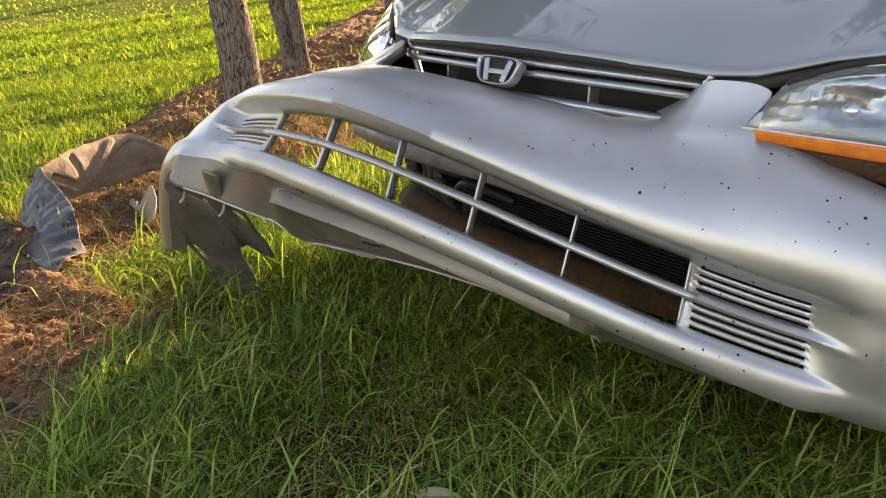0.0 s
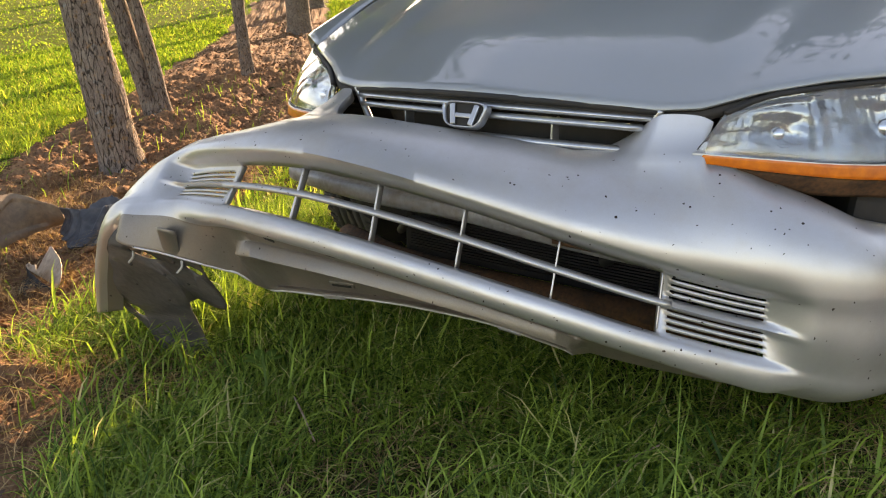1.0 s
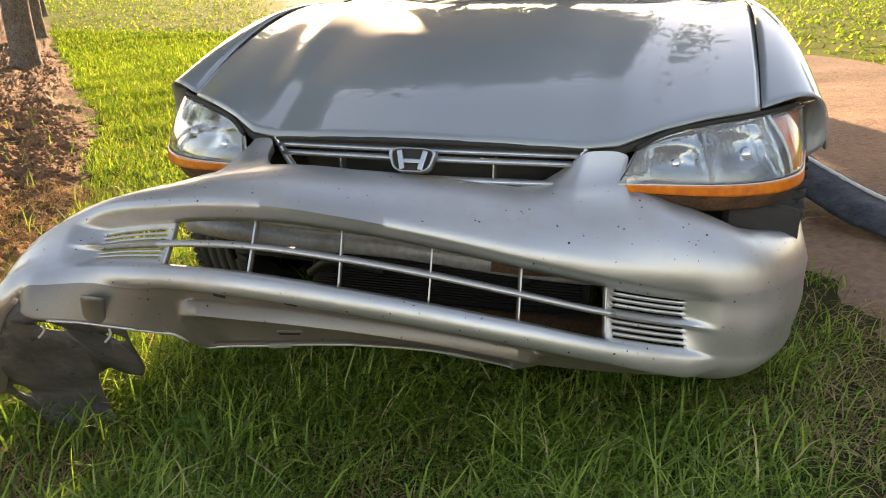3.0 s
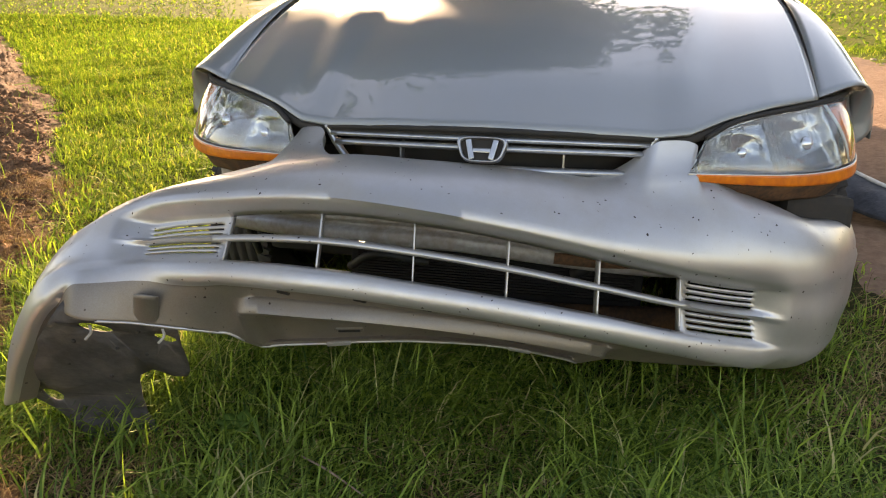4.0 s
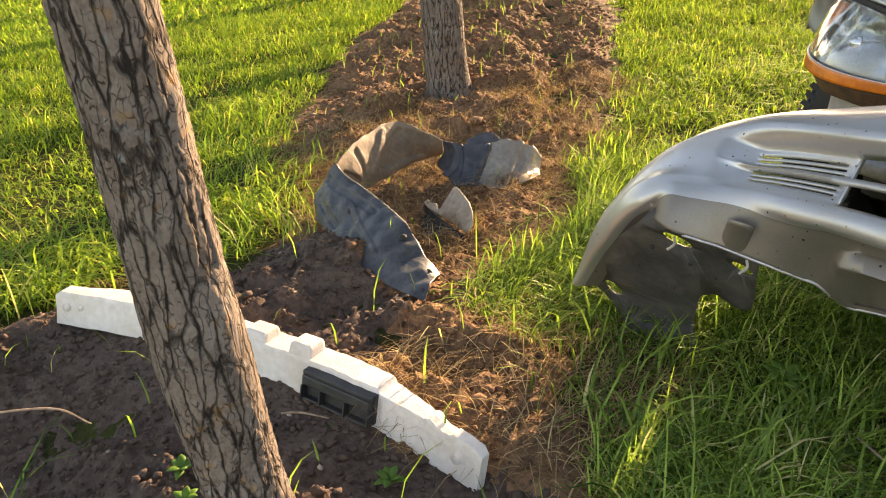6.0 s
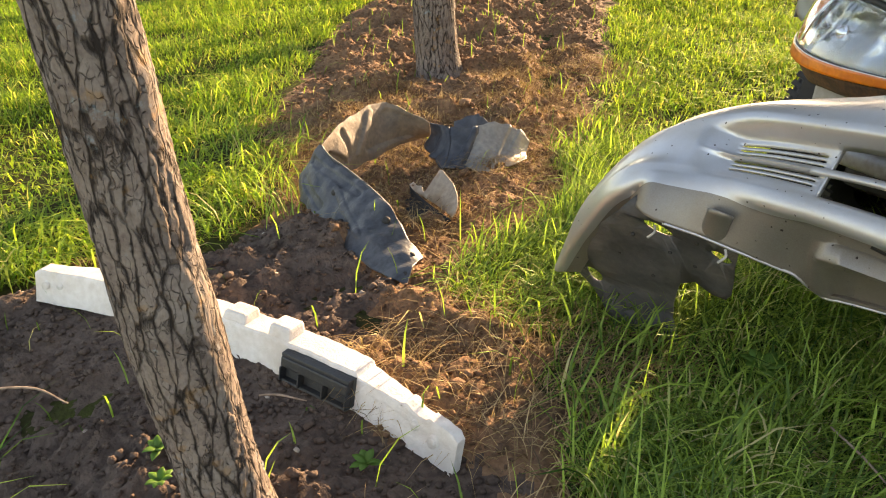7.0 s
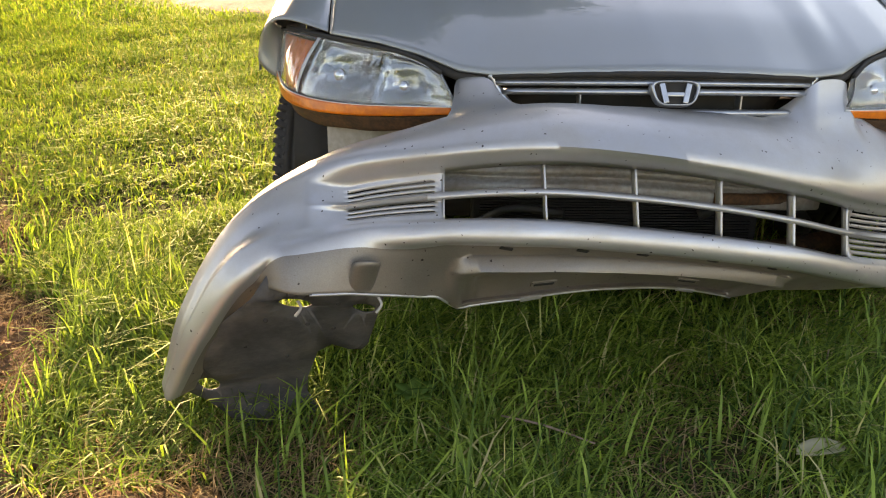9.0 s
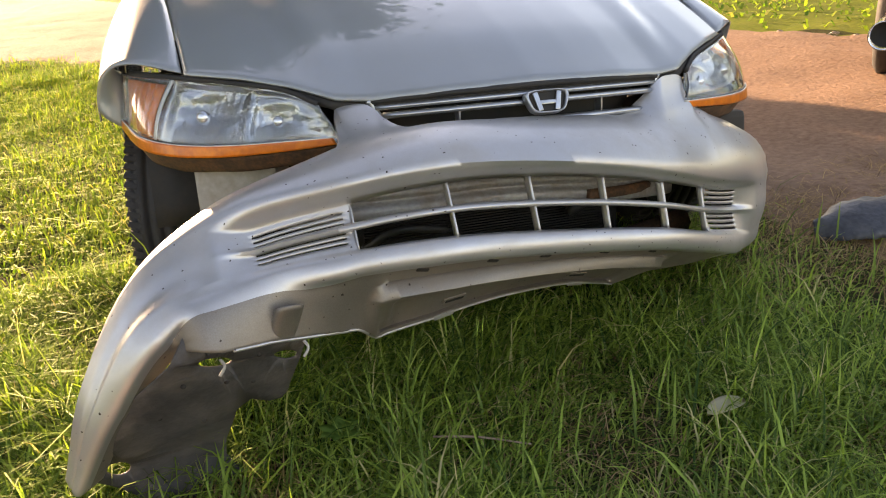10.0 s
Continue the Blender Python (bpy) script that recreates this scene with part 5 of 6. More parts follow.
shard = thing("liner_shard", "small tan broken plastic shard with black underside, on the soil", "plastic shard")
outline_plate("plate", [(-1.877, 0.062), (-1.862, 0.072), (-1.835, 0.066), (-1.812, 0.070), (-1.80, 0.060), (-1.79, 0.056), (-1.782, 0.062), (-1.764, 0.128), (-1.752, 0.130), (-1.71, 0.120),
                        (-1.66, 0.108), (-1.625, 0.092), (-1.600, 0.070), (-1.592, 0.050), (-1.60, 0.036), (-1.656, 0.038), (-1.76, 0.042), (-1.842, 0.050)],
              lambda a, b: (a, -0.2017 - 0.124 * a + 0.747 * b + 0.05 * math.sin((a + 1.88) * 9.5) * 0.2, b + 0.006 * math.sin((a + 1.88) * 10)), 0.003, PALE_TAN, shard, "pale tan muddy face",
              holes=((-1.856, 0.062, 0.006, 0.003, 0.2),))
ribbon("skirt", [(-1.873, 0.051, 0.012), (-1.80, 0.0, 0.010), (-1.714, -0.035, 0.010), (-1.611, -0.015, 0.012)], [(-1.874, 0.074, 0.058), (-1.80, 0.055, 0.050), (-1.69, 0.030, 0.044), (-1.590, 0.016, 0.036)],
       DARK, shard, "black shadowed skirt", bulge=-0.012, nu=20)

piece = thing("liner_piece", "dusty black plastic liner piece lying on thin grass", "plastic liner")
ribbon("sheet", [(1.12, 0.385, 0.02), (1.20, 0.29, 0.03), (1.34, 0.22, 0.03), (1.55, 0.20, 0.02)], [(1.17, 0.45, 0.04), (1.29, 0.46, 0.09), (1.45, 0.41, 0.095), (1.62, 0.36, 0.05)], LINER, piece, "blue-black sheet", bulge=0.04, torn=0.08)

strip = thing("side_skirt", "long black plastic side skirt leaning from the car to the ground", "side skirt")
EDGE = [(1.00, 2.36, 0.34), (1.17, 2.14, 0.25), (1.36, 1.88, 0.16), (1.60, 1.58, 0.08)]
ribbon("skirt_face", [(0.95, 2.24, 0.22), (1.10, 2.02, 0.14), (1.28, 1.74, 0.06), (1.50, 1.45, 0.02)], EDGE, LINER, strip, "dusty black face", bulge=0.02)
tube("skirt_edge", EDGE, 0.010, PALE, strip, "pale scuffed edge", sides=8)
ribbon("skirt_foot", EDGE, [(1.06, 2.47, 0.30), (1.25, 2.26, 0.20), (1.45, 2.0, 0.10), (1.68, 1.68, 0.03)], DARK, strip, "black inner web", bulge=0.01)

# ---- another vehicle, only its tail end by the drive ----
truck = thing("parked_truck", "parked pickup with pale bumper and wide exhaust tip on the drive", "truck")
TR = pose(2.12, 1.14, 0, 0, 0, -50)
box("rear_bumper", (1.75, 0.16, 0.16), PALE, truck, TR @ pose(0.70, 0.42, 0.72), "pale rear bumper", bevel=0.03)
box("cargo_bed", (1.80, 2.2, 0.55), PAINT, truck, TR @ pose(0.72, 1.65, 1.10), "silver cargo bed", bevel=0.05)
box("tail_light", (0.12, 0.05, 0.30), AMBER, truck, TR @ pose(-0.10, 0.53, 1.10), "amber tail light", bevel=0.02)
lathe("exhaust_tip", [(-0.25, 0.052), (0.0, 0.060), (0.004, 0.062), (0.004, 0.056), (-0.25, 0.048)], CHROME, truck, TR @ pose(0.0, 0.0, 0.485, 0, 0, -90) @ pose(0, 0, 0, 0, 0, 0), "wide chrome exhaust tip", 40)
lathe("exhaust_bore", [(-0.06, 0.0), (-0.06, 0.0555)], DARK, truck, TR @ pose(0.0, 0.0, 0.485, 0, 0, -90), "sooty exhaust bore", 40)
tube("exhaust_pipe", [TR @ Vector((0, 0.2, 0.485)), TR @ Vector((0.05, 0.8, 0.50)), TR @ Vector((0.3, 1.6, 0.47))], 0.05, RUST, truck, "rusty exhaust pipe")
box("tailgate", (1.62, 0.05, 0.48), PAINT, truck, TR @ pose(0.72, 0.535, 1.12), "silver tailgate", bevel=0.015)
box("tail_light", (0.12, 0.05, 0.30), AMBER, truck, TR @ pose(1.54, 0.53, 1.10), "amber tail light", bevel=0.02)
box("chassis", (0.9, 4.4, 0.16), DARK, truck, TR @ pose(0.72, 2.7, 0.66), "dark chassis frame", bevel=0.02)
box("cab", (1.72, 1.75, 1.05), PAINT, truck, TR @ pose(0.72, 3.68, 1.32), "silver truck cab", bevel=0.09, taper=0.86)
box("rear_window", (1.25, 0.02, 0.36), WINDOW, truck, TR @ pose(0.72, 2.845, 1.58, -7), "tinted rear window", bevel=0.006)
box("engine_hood", (1.66, 1.2, 0.50), PAINT, truck, TR @ pose(0.72, 5.10, 1.04), "silver engine hood", bevel=0.08)
for x in (0.0, 1.45):
    lathe("truck_wheel", [(-0.12, 0.2), (-0.13, 0.33), (-0.10, 0.38), (0.10, 0.38), (0.13, 0.33), (0.12, 0.2), (0.08, 0.0)], RUBBER, truck, TR @ pose(x, 4.9, 0.38), "black truck tyre", 48)
    lathe("truck_wheel", [(-0.12, 0.2), (-0.13, 0.33), (-0.10, 0.38), (0.10, 0.38), (0.13, 0.33), (0.12, 0.2), (0.08, 0.0)], RUBBER, truck, TR @ pose(x, 1.9, 0.38), "black truck tyre", 48)

# ---- trees ----


def bark_trunk(name, path, radii, tree, nu, nv, cell, relief, flare=0.25):
    def at(u, v):
        k = v**2.1 * (len(path) - 1)
        c = Vector(spline(path, k))
        t = (Vector(spline(path, k + 0.05)) - Vector(spline(path, k - 0.05))).normalized()
        a = t.cross(Vector((0, 1, 0))).normalized()
        b = a.cross(t)
        r = float(np.interp(k, range(len(radii)), radii))
        h = c.z - path[0].z - 0.05
        r *= 1 + flare * math.exp(-max(h, 0) / 0.10)
        q = 2 * math.pi * u
        d = a * math.cos(q) + b * math.sin(q)
        s = (c + d * r)
        # plates from a stretched and bent cell pattern, cracks between them, worn smooth in places
        bent = Vector((s.x, s.y, s.z * 0.17)) + noise.noise_vector(s * 11) * 0.42 * cell + noise.noise_vector(s * 48) * 0.20 * cell
        dist, spots = noise.voronoi(bent / cell)
        odd = noise.cell(spots[0] * 3.7)
        wide = 0.10 + 0.10 * max(0.0, 0.5 + noise.noise(s * 19))
        fine = noise.voronoi((Vector((s.x, s.y, s.z * 0.75)) + noise.noise_vector(s * 40) * 0.3 * cell) / (0.62 * cell))[0]
        plate = min((dist[1] - dist[0]) / wide, 1.0) ** 0.7 - 0.32 * (1 - min((fine[1] - fine[0]) / 0.16, 1.0))
        worn = step(noise.noise(Vector((s.x, s.y, s.z * 0.5)) * 7 + Vector((4.2, 0, 0))), 0.10, 0.34)
        out = relief * lerp(0.5 * plate - 0.4 + 0.30 * odd, 0.1, 0.85 * worn) + relief * 0.35 * noise.noise(s * 90) + 0.010 * noise.noise(s * 3.5)
        return s + d * out
    return surf(name, at, nu, nv, BARK, tree, "rough fissured grey-brown bark", closed=True)


def crown(tree, centre, size, leaves, seed, leaf=0.075):
    """Many small leaves in uneven clumps round limb ends."""
    rng = np.random.default_rng(seed)
    n_clump = 34 + leaves // 500
    base = rng.normal(size=(n_clump, 3))
    base /= np.linalg.norm(base, axis=1)[:, None]
    base *= rng.uniform(0.35, 1.0, (n_clump, 1))
    clump = np.asarray(centre) + base * np.asarray(size)
    pick = rng.integers(0, n_clump, leaves)
    p = clump[pick] + rng.normal(size=(leaves, 3)) * np.asarray(size) * 0.20
    a = rng.normal(size=(leaves, 3))
    a /= np.linalg.norm(a, axis=1)[:, None]
    b = np.cross(a, rng.normal(size=(leaves, 3)))
    b /= np.linalg.norm(b, axis=1)[:, None]
    s = leaf * rng.uniform(0.6, 1.3, (leaves, 1))
    v = np.stack([p - a * s, p + b * s * 0.45, p + a * s, p - b * s * 0.45], 1).reshape(-1, 3)
    f = np.arange(leaves * 4).reshape(-1, 4)
    arrays("crown", v, f, FOLIAGE, tree, "green leafy crown", smooth=False)
    return clump


def tree(at, lean, radius, height, seed, nu, nv, cell=0.03, relief=0.006, leaves=5000, spread=1.2, stems=1, low=0.25):
    rng = random.Random(seed)
    t = thing("tree", "young tree with rough grey-brown bark rising from the dug soil", "tree", "trees in the row", (at[0], at[1], 0))
    t.location = (0, 0, 0)
    base = Vector((at[0], at[1], float(ground_height(at[0], at[1])) - 0.05))
    for s in range(stems):
        off = Vector((0.11 * s, 0.05 * s, 0))
        top = base + off + Vector((lean[0] * height + 0.25 * s, lean[1] * height, height + 0.05))
        path = [base + off * 0.6, base + off + (top - base - off) * 0.12, base + off + (top - base - off) * 0.35 + Vector((0.01, 0.02, 0)), base + off + (top - base - off) * 0.65, top]
        r = radius * (0.72 if s else 1.0)
        bark_trunk("trunk", path, [r, r * 0.93, r * 0.84, r * 0.7, r * 0.35], t, nu, nv, cell, relief)
        for j in range(6):
            z = rng.uniform(0.55, 0.95)
            c = base + off + (top - base - off) * z
            q = rng.uniform(0, 6.28)
            d = Vector((math.cos(q), math.sin(q), 0.8)) * rng.uniform(0.5, 1.0) * spread * 0.7
            tube("limb", [c, c + d * 0.45 + Vector((0, 0, -0.05)), c + d], [r * 0.34, r * 0.22, r * 0.08], BARK, t, "bare limb", sides=7, steps=3)
    crown(t, (top.x, top.y, top.z + low * spread), (spread, spread, spread * 0.8), leaves, seed, 0.07 * max(1.0, spread / 1.2))
    return t


tree((-0.882, -1.082), (-0.028, -0.085), 0.067, 5.2, 1, 200, 560, 0.0225, 0.0050, 5000, 1.2)
tree((-3.24, 1.40), (-0.06, -0.04), 0.120, 5.6, 2, 110, 300, 0.034, 0.007, 6000, 1.3)
tree((-5.00, 2.92), (-0.15, -0.10), 0.086, 5.0, 3, 48, 160, 0.03, 0.006, 5000, 1.2, 2)
tree((-6.4, 5.25), (-0.01, -0.01), 0.080, 5.0, 4, 40, 120, 0.03, 0.006, 9000, 1.9)
tree((-10.6, 10.5), (0.02, 0.0), 0.25, 7.0, 5, 48, 140, 0.06, 0.012, 14000, 3.2)
tree((-14.5, 15.2), (0.0, 0.0), 0.25, 8.0, 6, 32, 80, 0.05, 0.008, 7000, 2.4)
tree((-19.0, 20.5), (0.0, 0.0), 0.25, 8.0, 7, 32, 80, 0.05, 0.008, 7000, 2.4)
# tall trees right behind the sedan, mirrored in its hood
tree((0.5, 9.0), (-0.24, 0.06), 0.24, 6.0, 21, 32, 80, 0.06, 0.01, 26000, 3.0, low=0.35)
tree((-0.3, 15.3), (-0.62, 0.0), 0.26, 8.5, 22, 32, 80, 0.06, 0.01, 34000, 5.2, low=0.50)
# taller trees far beyond the drive, mirrored in the hood
for i, (az, dist, high) in enumerate(((-66, 30, 8), (-54, 36, 9), (-44, 38, 8), (2, 46, 6), (15, 44, 7), (30, 46, 8))):
    a = radians(az)
    tree((math.sin(a) * dist, math.cos(a) * dist), (0, 0), 0.3, high, 40 + i, 20, 40, 0.08, 0.01, 5200, 3.2)


# ---- grass ----
def blades(name, x, y, length, width, mat, label, lean=0.5, rng=None, height=None, fine=True):
    n = len(x)
    z0 = (height or ground_height)(x, y) - 0.006
    q = rng.uniform(0, 2 * np.pi, n)
    wind = 1.6 * wave(x, y, 1.7, 20)
    d = np.stack([np.cos(q) + 0.5 * np.cos(wind), np.sin(q) + 0.5 * np.sin(wind), np.zeros(n)], 1)
    d /= np.linalg.norm(d, axis=1)[:, None] + 1e-6
    s = np.stack([-d[:, 1], d[:, 0], np.zeros(n)], 1)
    bend = np.abs(rng.normal(lean, 0.28, n))[:, None]
    base = np.stack([x, y, z0], 1)
    L, W = length[:, None], width[:, None]
    rows = []
    levels = ((0.0, 0.8), (0.38, 1.0), (0.72, 0.72)) if fine else ((0.0, 0.85), (0.55, 0.95))
    for t, w in levels:
        c = base + np.array((0, 0, 1)) * L * (t - 0.28 * bend * t * t) + d * L * bend * t * t
        rows += [c - s * W * w * 0.5, c + s * W * w * 0.5]
    rows.append(base + np.array((0, 0, 1)) * L * (1 - 0.42 * np.minimum(bend, 1.6)) + d * L * bend * 1.02)
    v = np.stack(rows, 1).reshape(-1, 3)
    tri = np.array([(0, 1, 3), (0, 3, 2), (2, 3, 5), (2, 5, 4), (4, 5, 6)] if fine else [(0, 1, 3), (0, 3, 2), (2, 3, 4)])
    f = (np.arange(n)[:, None, None] * len(rows) + tri[None]).reshape(-1, 3)
    return tagged(arrays(name, v, f, mat, smooth=False), label, "grass", kind="stuff")


def scatter(rng, x0, x1, y0, y1, density):
    n = int((x1 - x0) * (y1 - y0) * density)
    return rng.uniform(x0, x1, n), rng.uniform(y0, y1, n)


def lawn_mask(rng, x, y, soft=0.10):
    b, r = in_bed(x, y), in_road(x, y)
    p = np.clip((-b - 0.0) / soft, 0.0, 1.0) * np.clip((-r + 0.05) / 1.1, 0.0, 1.0)
    thin = np.clip(0.75 + 0.7 * wave(x, y, 4.0, 14), np.where(np.abs(y) < 2.2, 0.3, 0.75), 1.0)
    return rng.uniform(0, 1, len(x)) < p * thin


rng = np.random.default_rng(11)
x, y = scatter(rng, -1.8, 2.0, -1.5, 1.3, 28000)
k = lawn_mask(rng, x, y)
x, y = x[k], y[k]
tall = np.clip(1.0 + 0.55 * wave(x, y, 3.3, 15) + 0.25 * wave(x, y, 9, 16), 0.45, 1.7) * np.where(y < -0.75, np.clip(1.0 + (y + 0.75) * 0.6, 0.55, 1), 1.0)
tall *= 1 + 1.1 * np.exp(-((x + 0.78) / 0.30) ** 2 - ((y - 0.26) / 0.25) ** 2) - 0.90 * np.exp(-((x + 0.78) / 0.22) ** 2 - ((y + 0.22) / 0.20) ** 2)
tall *= np.where(x > 0.2, np.clip(1.0 - 0.35 * (x - 0.2) - 0.3 * np.clip(-y - 0.3, 0, 1), 0.5, 1), 1.0)
blades("near_grass", x, y, rng.gamma(4, 0.0175, len(x)) * tall, rng.uniform(0.0018, 0.0052, len(x)), BLADE, "long uncut green grass in front of the bumper", 0.85, rng)
x, y = scatter(rng, -1.5, 2.0, -1.6, 0.9, 420)
k = lawn_mask(rng, x, y)
x, y = x[k], y[k]
blades("coarse_grass", x, y, rng.uniform(0.09, 0.19, len(x)), rng.uniform(0.004, 0.0075, len(x)), BLADE, "broad coarse grass blades among the lawn", 0.7, rng)
x, y = scatter(rng, -8.0, 4.0, -2.2, 9.0, 3600)
k = lawn_mask(rng, x, y) & ~((x > -1.8) & (x < 2.0) & (y > -1.5) & (y < 1.3)) & ~((np.abs(x) < 0.8) & (y > 1.2) & (y < 4.6))
x, y = x[k], y[k]
tall = np.clip(1.0 + 0.5 * wave(x, y, 2.3, 17), 0.5, 1.6)
blades("lawn_grass", x, y, rng.gamma(6, 0.0130, len(x)) * tall, rng.uniform(0.004, 0.008, len(x)), LAWN, "sunlit yellow-green lawn grass", 1.1, rng, fine=False)
x, y = scatter(rng, -8, 3, -9, -2.2, 550)
k = lawn_mask(rng, x, y)
x, y = x[k], y[k]
blades("rear_grass", x, y, rng.gamma(6, 0.0140, len(x)), rng.uniform(0.010, 0.018, len(x)), LAWN, "lawn grass along the drive", 1.0, rng, fine=False)
x, y = scatter(rng, -16, -2, -1.0, 17, 760)
k = lawn_mask(rng, x, y) & ~((x > -8) & (y < 9))
x, y = x[k], y[k]
blades("middle_grass", x, y, rng.gamma(6, 0.0150, len(x)), rng.uniform(0.010, 0.020, len(x)), LAWN, "sunlit lawn grass between the trees", 1.1, rng, fine=False)
x, y = scatter(rng, -46, 12, 1.0, 50, 54)
k = lawn_mask(rng, x, y) & ~((x > -8) & (x < 4) & (y < 9)) & ~((x > -16) & (x < -2) & (y < 17))
x, y = x[k], y[k]
blades("far_grass", x, y, rng.gamma(6, 0.015, len(x)), rng.uniform(0.022, 0.048, len(x)), LAWN, "distant lawn grass", 1.3, rng, fine=False)
# long tufts where the lawn meets the dug soil
x, y = scatter(rng, -2.9, -0.4, -1.4, 1.3, 1000)
b = in_bed(x, y)
k = (b < 0.04) & (b > -0.34) & (wave(x, y, 5.5, 30) > -0.1)
x, y = x[k], y[k]
blades("edge_tufts", x, y, rng.uniform(0.08, 0.22, len(x)), rng.uniform(0.003, 0.007, len(x)), BLADE, "long lit grass tufts along the soil edge", 0.75, rng, soil_height)
x, y = scatter(rng, -1.32, -0.78, -0.65, 0.30, 7000)
k = (in_bed(x, y) < 0.13) & (wave(x, y, 7.5, 36) > -0.5) & ~((x > -1.0) & (y < 0.02))
x, y = x[k], y[k]
blades("verge_grass", x, y, rng.uniform(0.045, 0.13, len(x)), rng.uniform(0.002, 0.0055, len(x)), BLADE, "bright tangled grass between soil and bumper", 1.05, rng, soil_height)
x, y = np.repeat((-1.12, -0.98, -1.02, -1.38, -1.34, -1.42), 3) + rng.normal(0, 0.035, 18), np.repeat((-0.45, -0.18, -0.30, -1.36, -1.42, -1.40), 3) + rng.normal(0, 0.03, 18)
blades("tall_blades", x, y, rng.uniform(0.14, 0.25, 18), rng.uniform(0.004, 0.007, 18), BLADE, "single tall grass blades on the soil edge", 0.7, rng, soil_height)
# flat dead blades between the green ones
x, y = scatter(rng, -1.4, 2.0, -1.5, 1.0, 5200)
k = (in_bed(x, y) < 0.05) & (rng.uniform(0, 1, len(x)) < np.clip(0.08 + 0.45 * wave(x, y, 3.0, 27) + 0.45 * np.clip(x - 0.1, 0, 1) + 0.35 * np.clip(-y - 0.5, 0, 1), 0.04, 1))
x, y = x[k], y[k]
blades("thatch", x, y, rng.uniform(0.03, 0.10, len(x)), rng.uniform(0.0012, 0.0030, len(x)), STRAW, "dead straw-coloured blades lying in the grass", 1.7, rng)
# dry straw and stray blades on the soil edge
x, y = scatter(rng, -3.2, 0.2, -1.6, 2.4, 6500)
b = in_bed(x, y)
k = (b > -0.28) & (b < 0.62) & ~((x < -1.25) & (y < -0.25) & (b > 0.0)) & ~in_damp_shade(x, y) & (rng.uniform(0, 1, len(x)) < np.clip(0.8 + 0.8 * wave(x, y, 4.5, 21), 0.1, 1))
x, y = x[k], y[k]
blades("straw", x, y, rng.uniform(0.025, 0.09, len(x)), rng.uniform(0.0012, 0.0026, len(x)), STRAW, "dry straw and dead grass on the soil edge", 1.5, rng, soil_height)
x, y = scatter(rng, -6.0, 1.0, -2.0, 6.0, 30)
k = (in_bed(x, y) > 0.0)
x, y = x[k], y[k]
blades("stray_grass", x, y, rng.uniform(0.05, 0.16, len(x)), rng.uniform(0.003, 0.006, len(x)), BLADE, "stray green blades on the soil", 0.6, rng, soil_height)


# ---- clods, pebbles, twigs, weeds ----
def lumps(name, count, spread, sizes, mat, label, category, seed, where):
    rng = np.random.default_rng(seed)
    bm = bmesh.new()
    bmesh.ops.create_icosphere(bm, subdivisions=1, radius=1.0)
    vs = np.array([v.co for v in bm.verts])
    fs = np.array([[v.index for v in f.verts] for f in bm.faces])
    bm.free()
    x, y = scatter(rng, *spread, count)
    k = where(x, y)
    x, y = x[k], y[k]
    n = len(x)
    s = rng.gamma(2.0, 0.5, n) * (sizes[1] - sizes[0]) * 0.4 + sizes[0]
    jit = 1 + rng.uniform(-0.42, 0.42, (n, len(vs), 1))
    v = vs[None] * jit * (s[:, None, None] * np.array((1, 0.80, 0.55)))
    q = rng.uniform(0, 6.28, n)
    c, sn = np.cos(q)[:, None], np.sin(q)[:, None]
    v = np.stack([v[..., 0] * c - v[..., 1] * sn, v[..., 0] * sn + v[..., 1] * c, v[..., 2]], -1)
    v += np.stack([x, y, soil_height(x, y) + s * 0.25], 1)[:, None, :]
    f = (np.arange(n)[:, None, None] * len(vs) + fs[None]).reshape(-1, 3)
    return tagged(arrays(name, v.reshape(-1, 3), f, mat, smooth=False), label, category, kind="stuff")


lumps("soil_clods", 2000, (-4.5, 0.0, -1.8, 4.0), (0.0025, 0.0115), CLOD, "loose crumbs and clods of brown soil", "soil", 31, lambda x, y: (in_bed(x, y) > 0.02) & ~in_damp_shade(x, y))
lumps("large_clods", 150, (-13.0, 0.0, -1.8, 13.0), (0.008, 0.026), CLOD, "fist-sized broken clods of brown soil", "soil", 34, lambda x, y: (in_bed(x, y) > 0.06) & (wave(x, y, 2.6, 26) > -0.25) & ~in_damp_shade(x, y) & (np.abs(y + 0.75 - 0.3 * (x + 1.0)) > 0.14))
# crumbs in the same shade-darkened damp colour
lumps("shaded_damp_clods", 2600, (-2.6, -0.6, -2.0, -0.3), (0.003, 0.013), SHADED_DAMP_SOIL, "damp crumbs of turned soil with shade in their colour", "soil", 35, lambda x, y: (in_bed(x, y) > 0.0) & in_damp_shade(x, y))
lumps("pebbles", 14, (-3.5, 0.0, -1.8, 2.5), (0.005, 0.017), STONE, "small pale pebbles on the soil", "pebbles", 32, lambda x, y: in_bed(x, y) > 0.05)
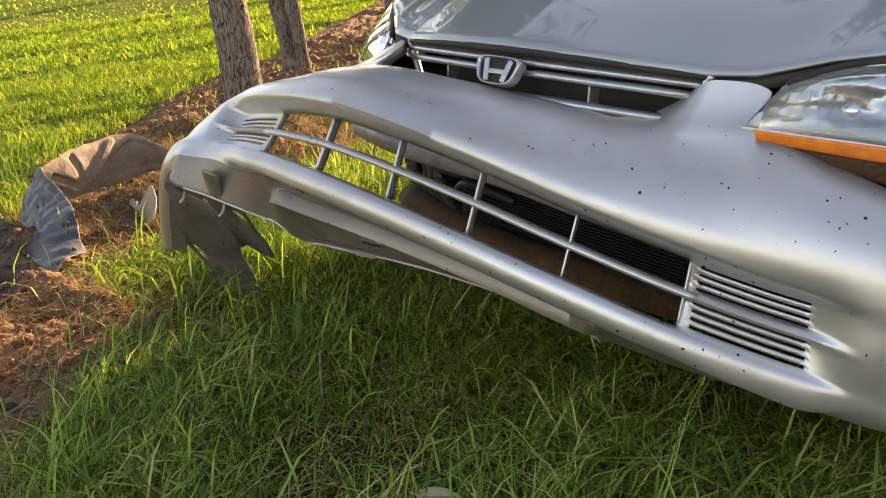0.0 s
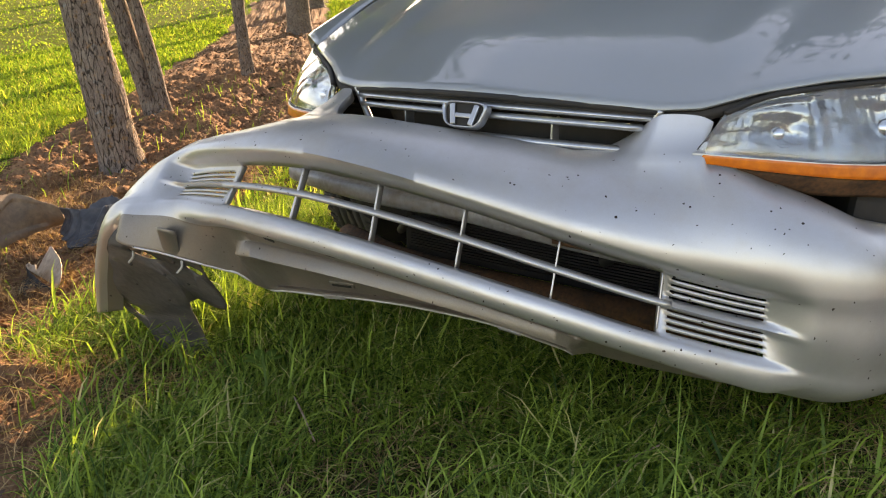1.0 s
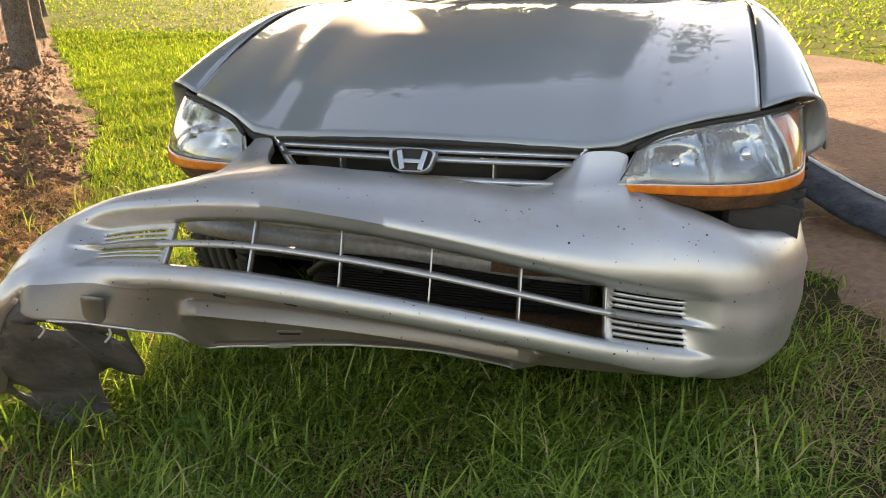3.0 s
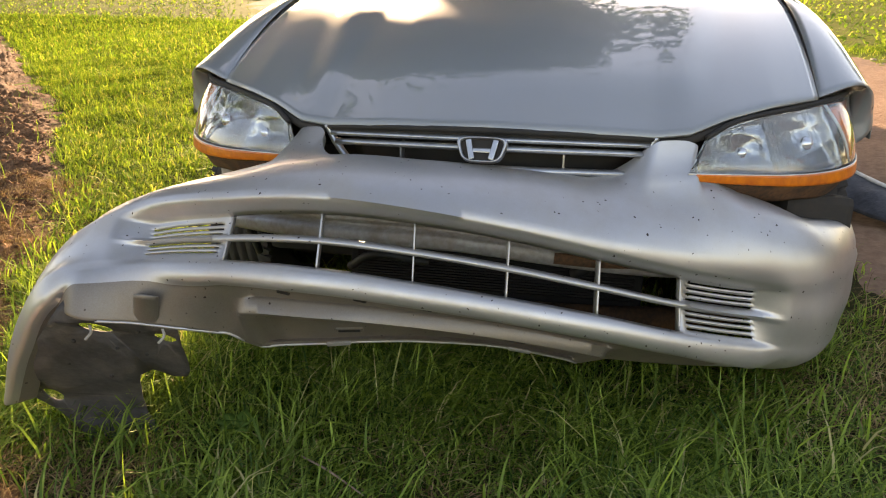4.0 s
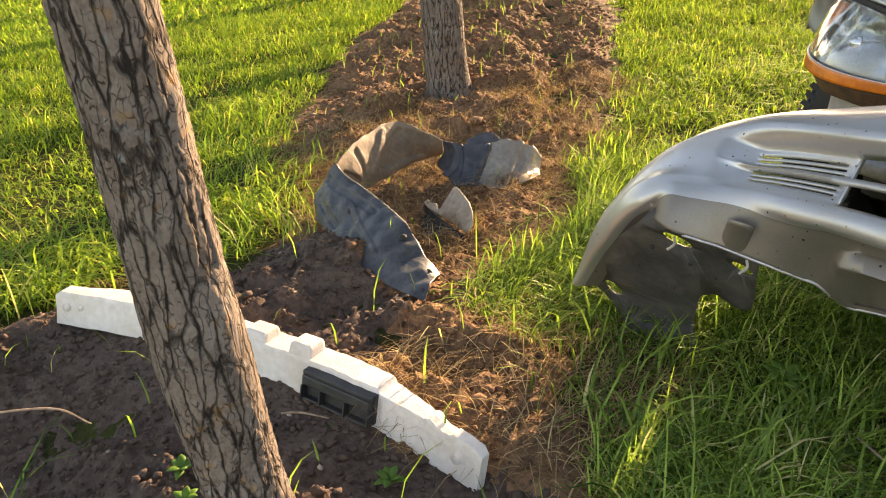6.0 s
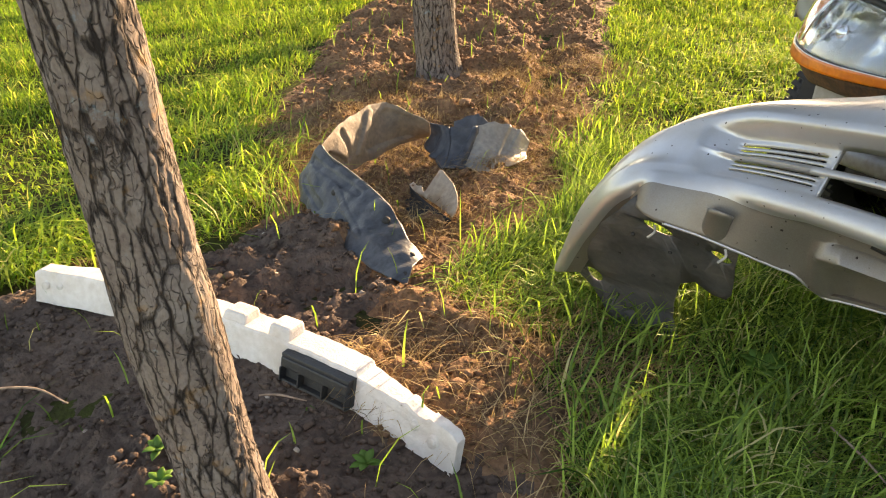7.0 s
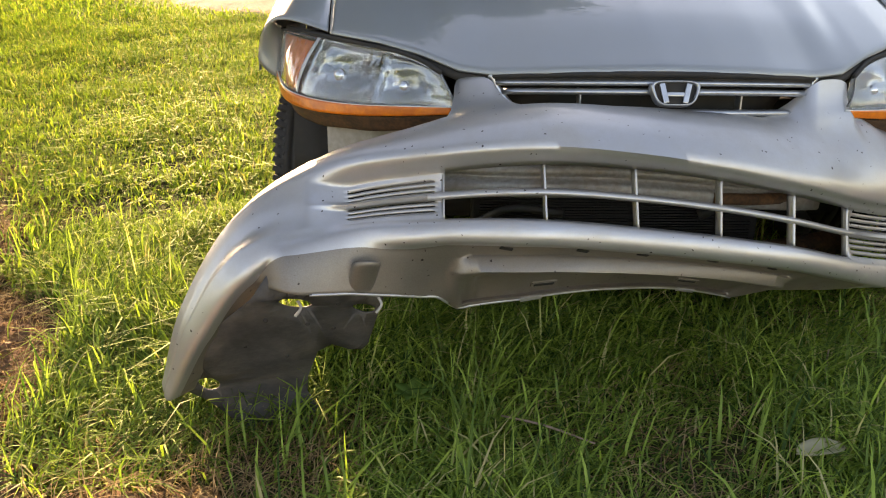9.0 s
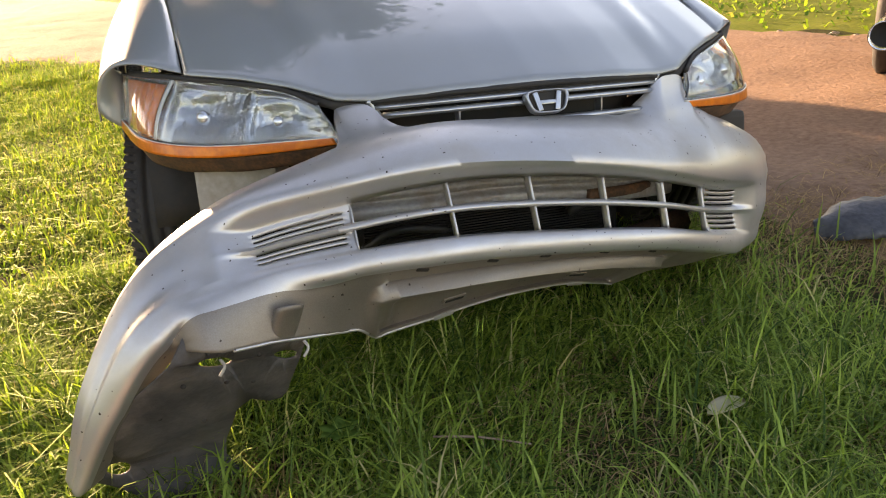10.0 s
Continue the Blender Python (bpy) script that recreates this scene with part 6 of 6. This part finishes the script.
lumps("gravel_stones", 300, (1.6, 8.0, 0.5, 8.5), (0.006, 0.024), STONE, "loose gravel stones on the drive", "gravel", 33, lambda x, y: in_road(x, y) > -0.1)

leaf = thing("dead_leaf", "pale oval dead leaf lying on the grass", "leaf")
surf("blade", lambda u, v: (0.248 + 0.048 * (2 * u - 1), -0.320 + 0.024 * (2 * v - 1) * math.sqrt(max(0, 1 - (2 * u - 1) ** 2)) + 0.01 * u, 0.054 + 0.008 * math.sin(u * 3) + 0.006 * (2 * v - 1) ** 2), 14, 6, DEAD_LEAF, leaf, "pale leaf blade", thick=0.001)
for a, pts in enumerate(([(-0.33, -0.135, 0.045), (-0.25, -0.19, 0.055), (-0.16, -0.25, 0.05)], [(0.38, -0.08, 0.045), (0.41, -0.02, 0.055), (0.445, 0.04, 0.06)],
                         [(-1.17, -0.89, 0.04), (-1.13, -0.865, 0.05), (-1.08, -0.83, 0.045)], [(-1.62, -1.40, 0.05), (-1.50, -1.25, 0.06), (-1.40, -1.20, 0.05)])):
    tw = thing("twig", "thin dry brown twig on the ground", "twig", "twigs")
    tube("stick", pts, [0.0022, 0.0026, 0.0016], TWIG, tw, sides=6)


def weed(at, size, seed):
    rng = random.Random(seed)
    w = thing("weed", "small green weed seedling in the soil", "weed", "weeds")
    for i in range(7):
        q = 2 * math.pi * i / 7 + rng.uniform(-0.3, 0.3)
        d = Vector((math.cos(q), math.sin(q), rng.uniform(0.5, 1.3))).normalized()
        s = d.cross(Vector((0, 0, 1))).normalized()
        surf("leaf", lambda u, v: Vector(at) + d * size * u + Vector((0, 0, -0.4 * size * u * u)) + s * (2 * v - 1) * size * 0.22 * math.sin(math.pi * min(u * 0.9 + 0.08, 1)), 5, 2, WEED, w, thick=0.0008)


weed((-1.16, -1.11, 0.03), 0.040, 1)
weed((-0.86, -0.84, 0.03), 0.04, 2)
weed((-0.51, -0.06, 0.05), 0.07, 6)
weed((-1.05, -1.15, 0.05), 0.035, 3)
weed((-2.2, 0.62, 0.04), 0.05, 4)
weed((-3.0, 0.6, 0.04), 0.05, 5)
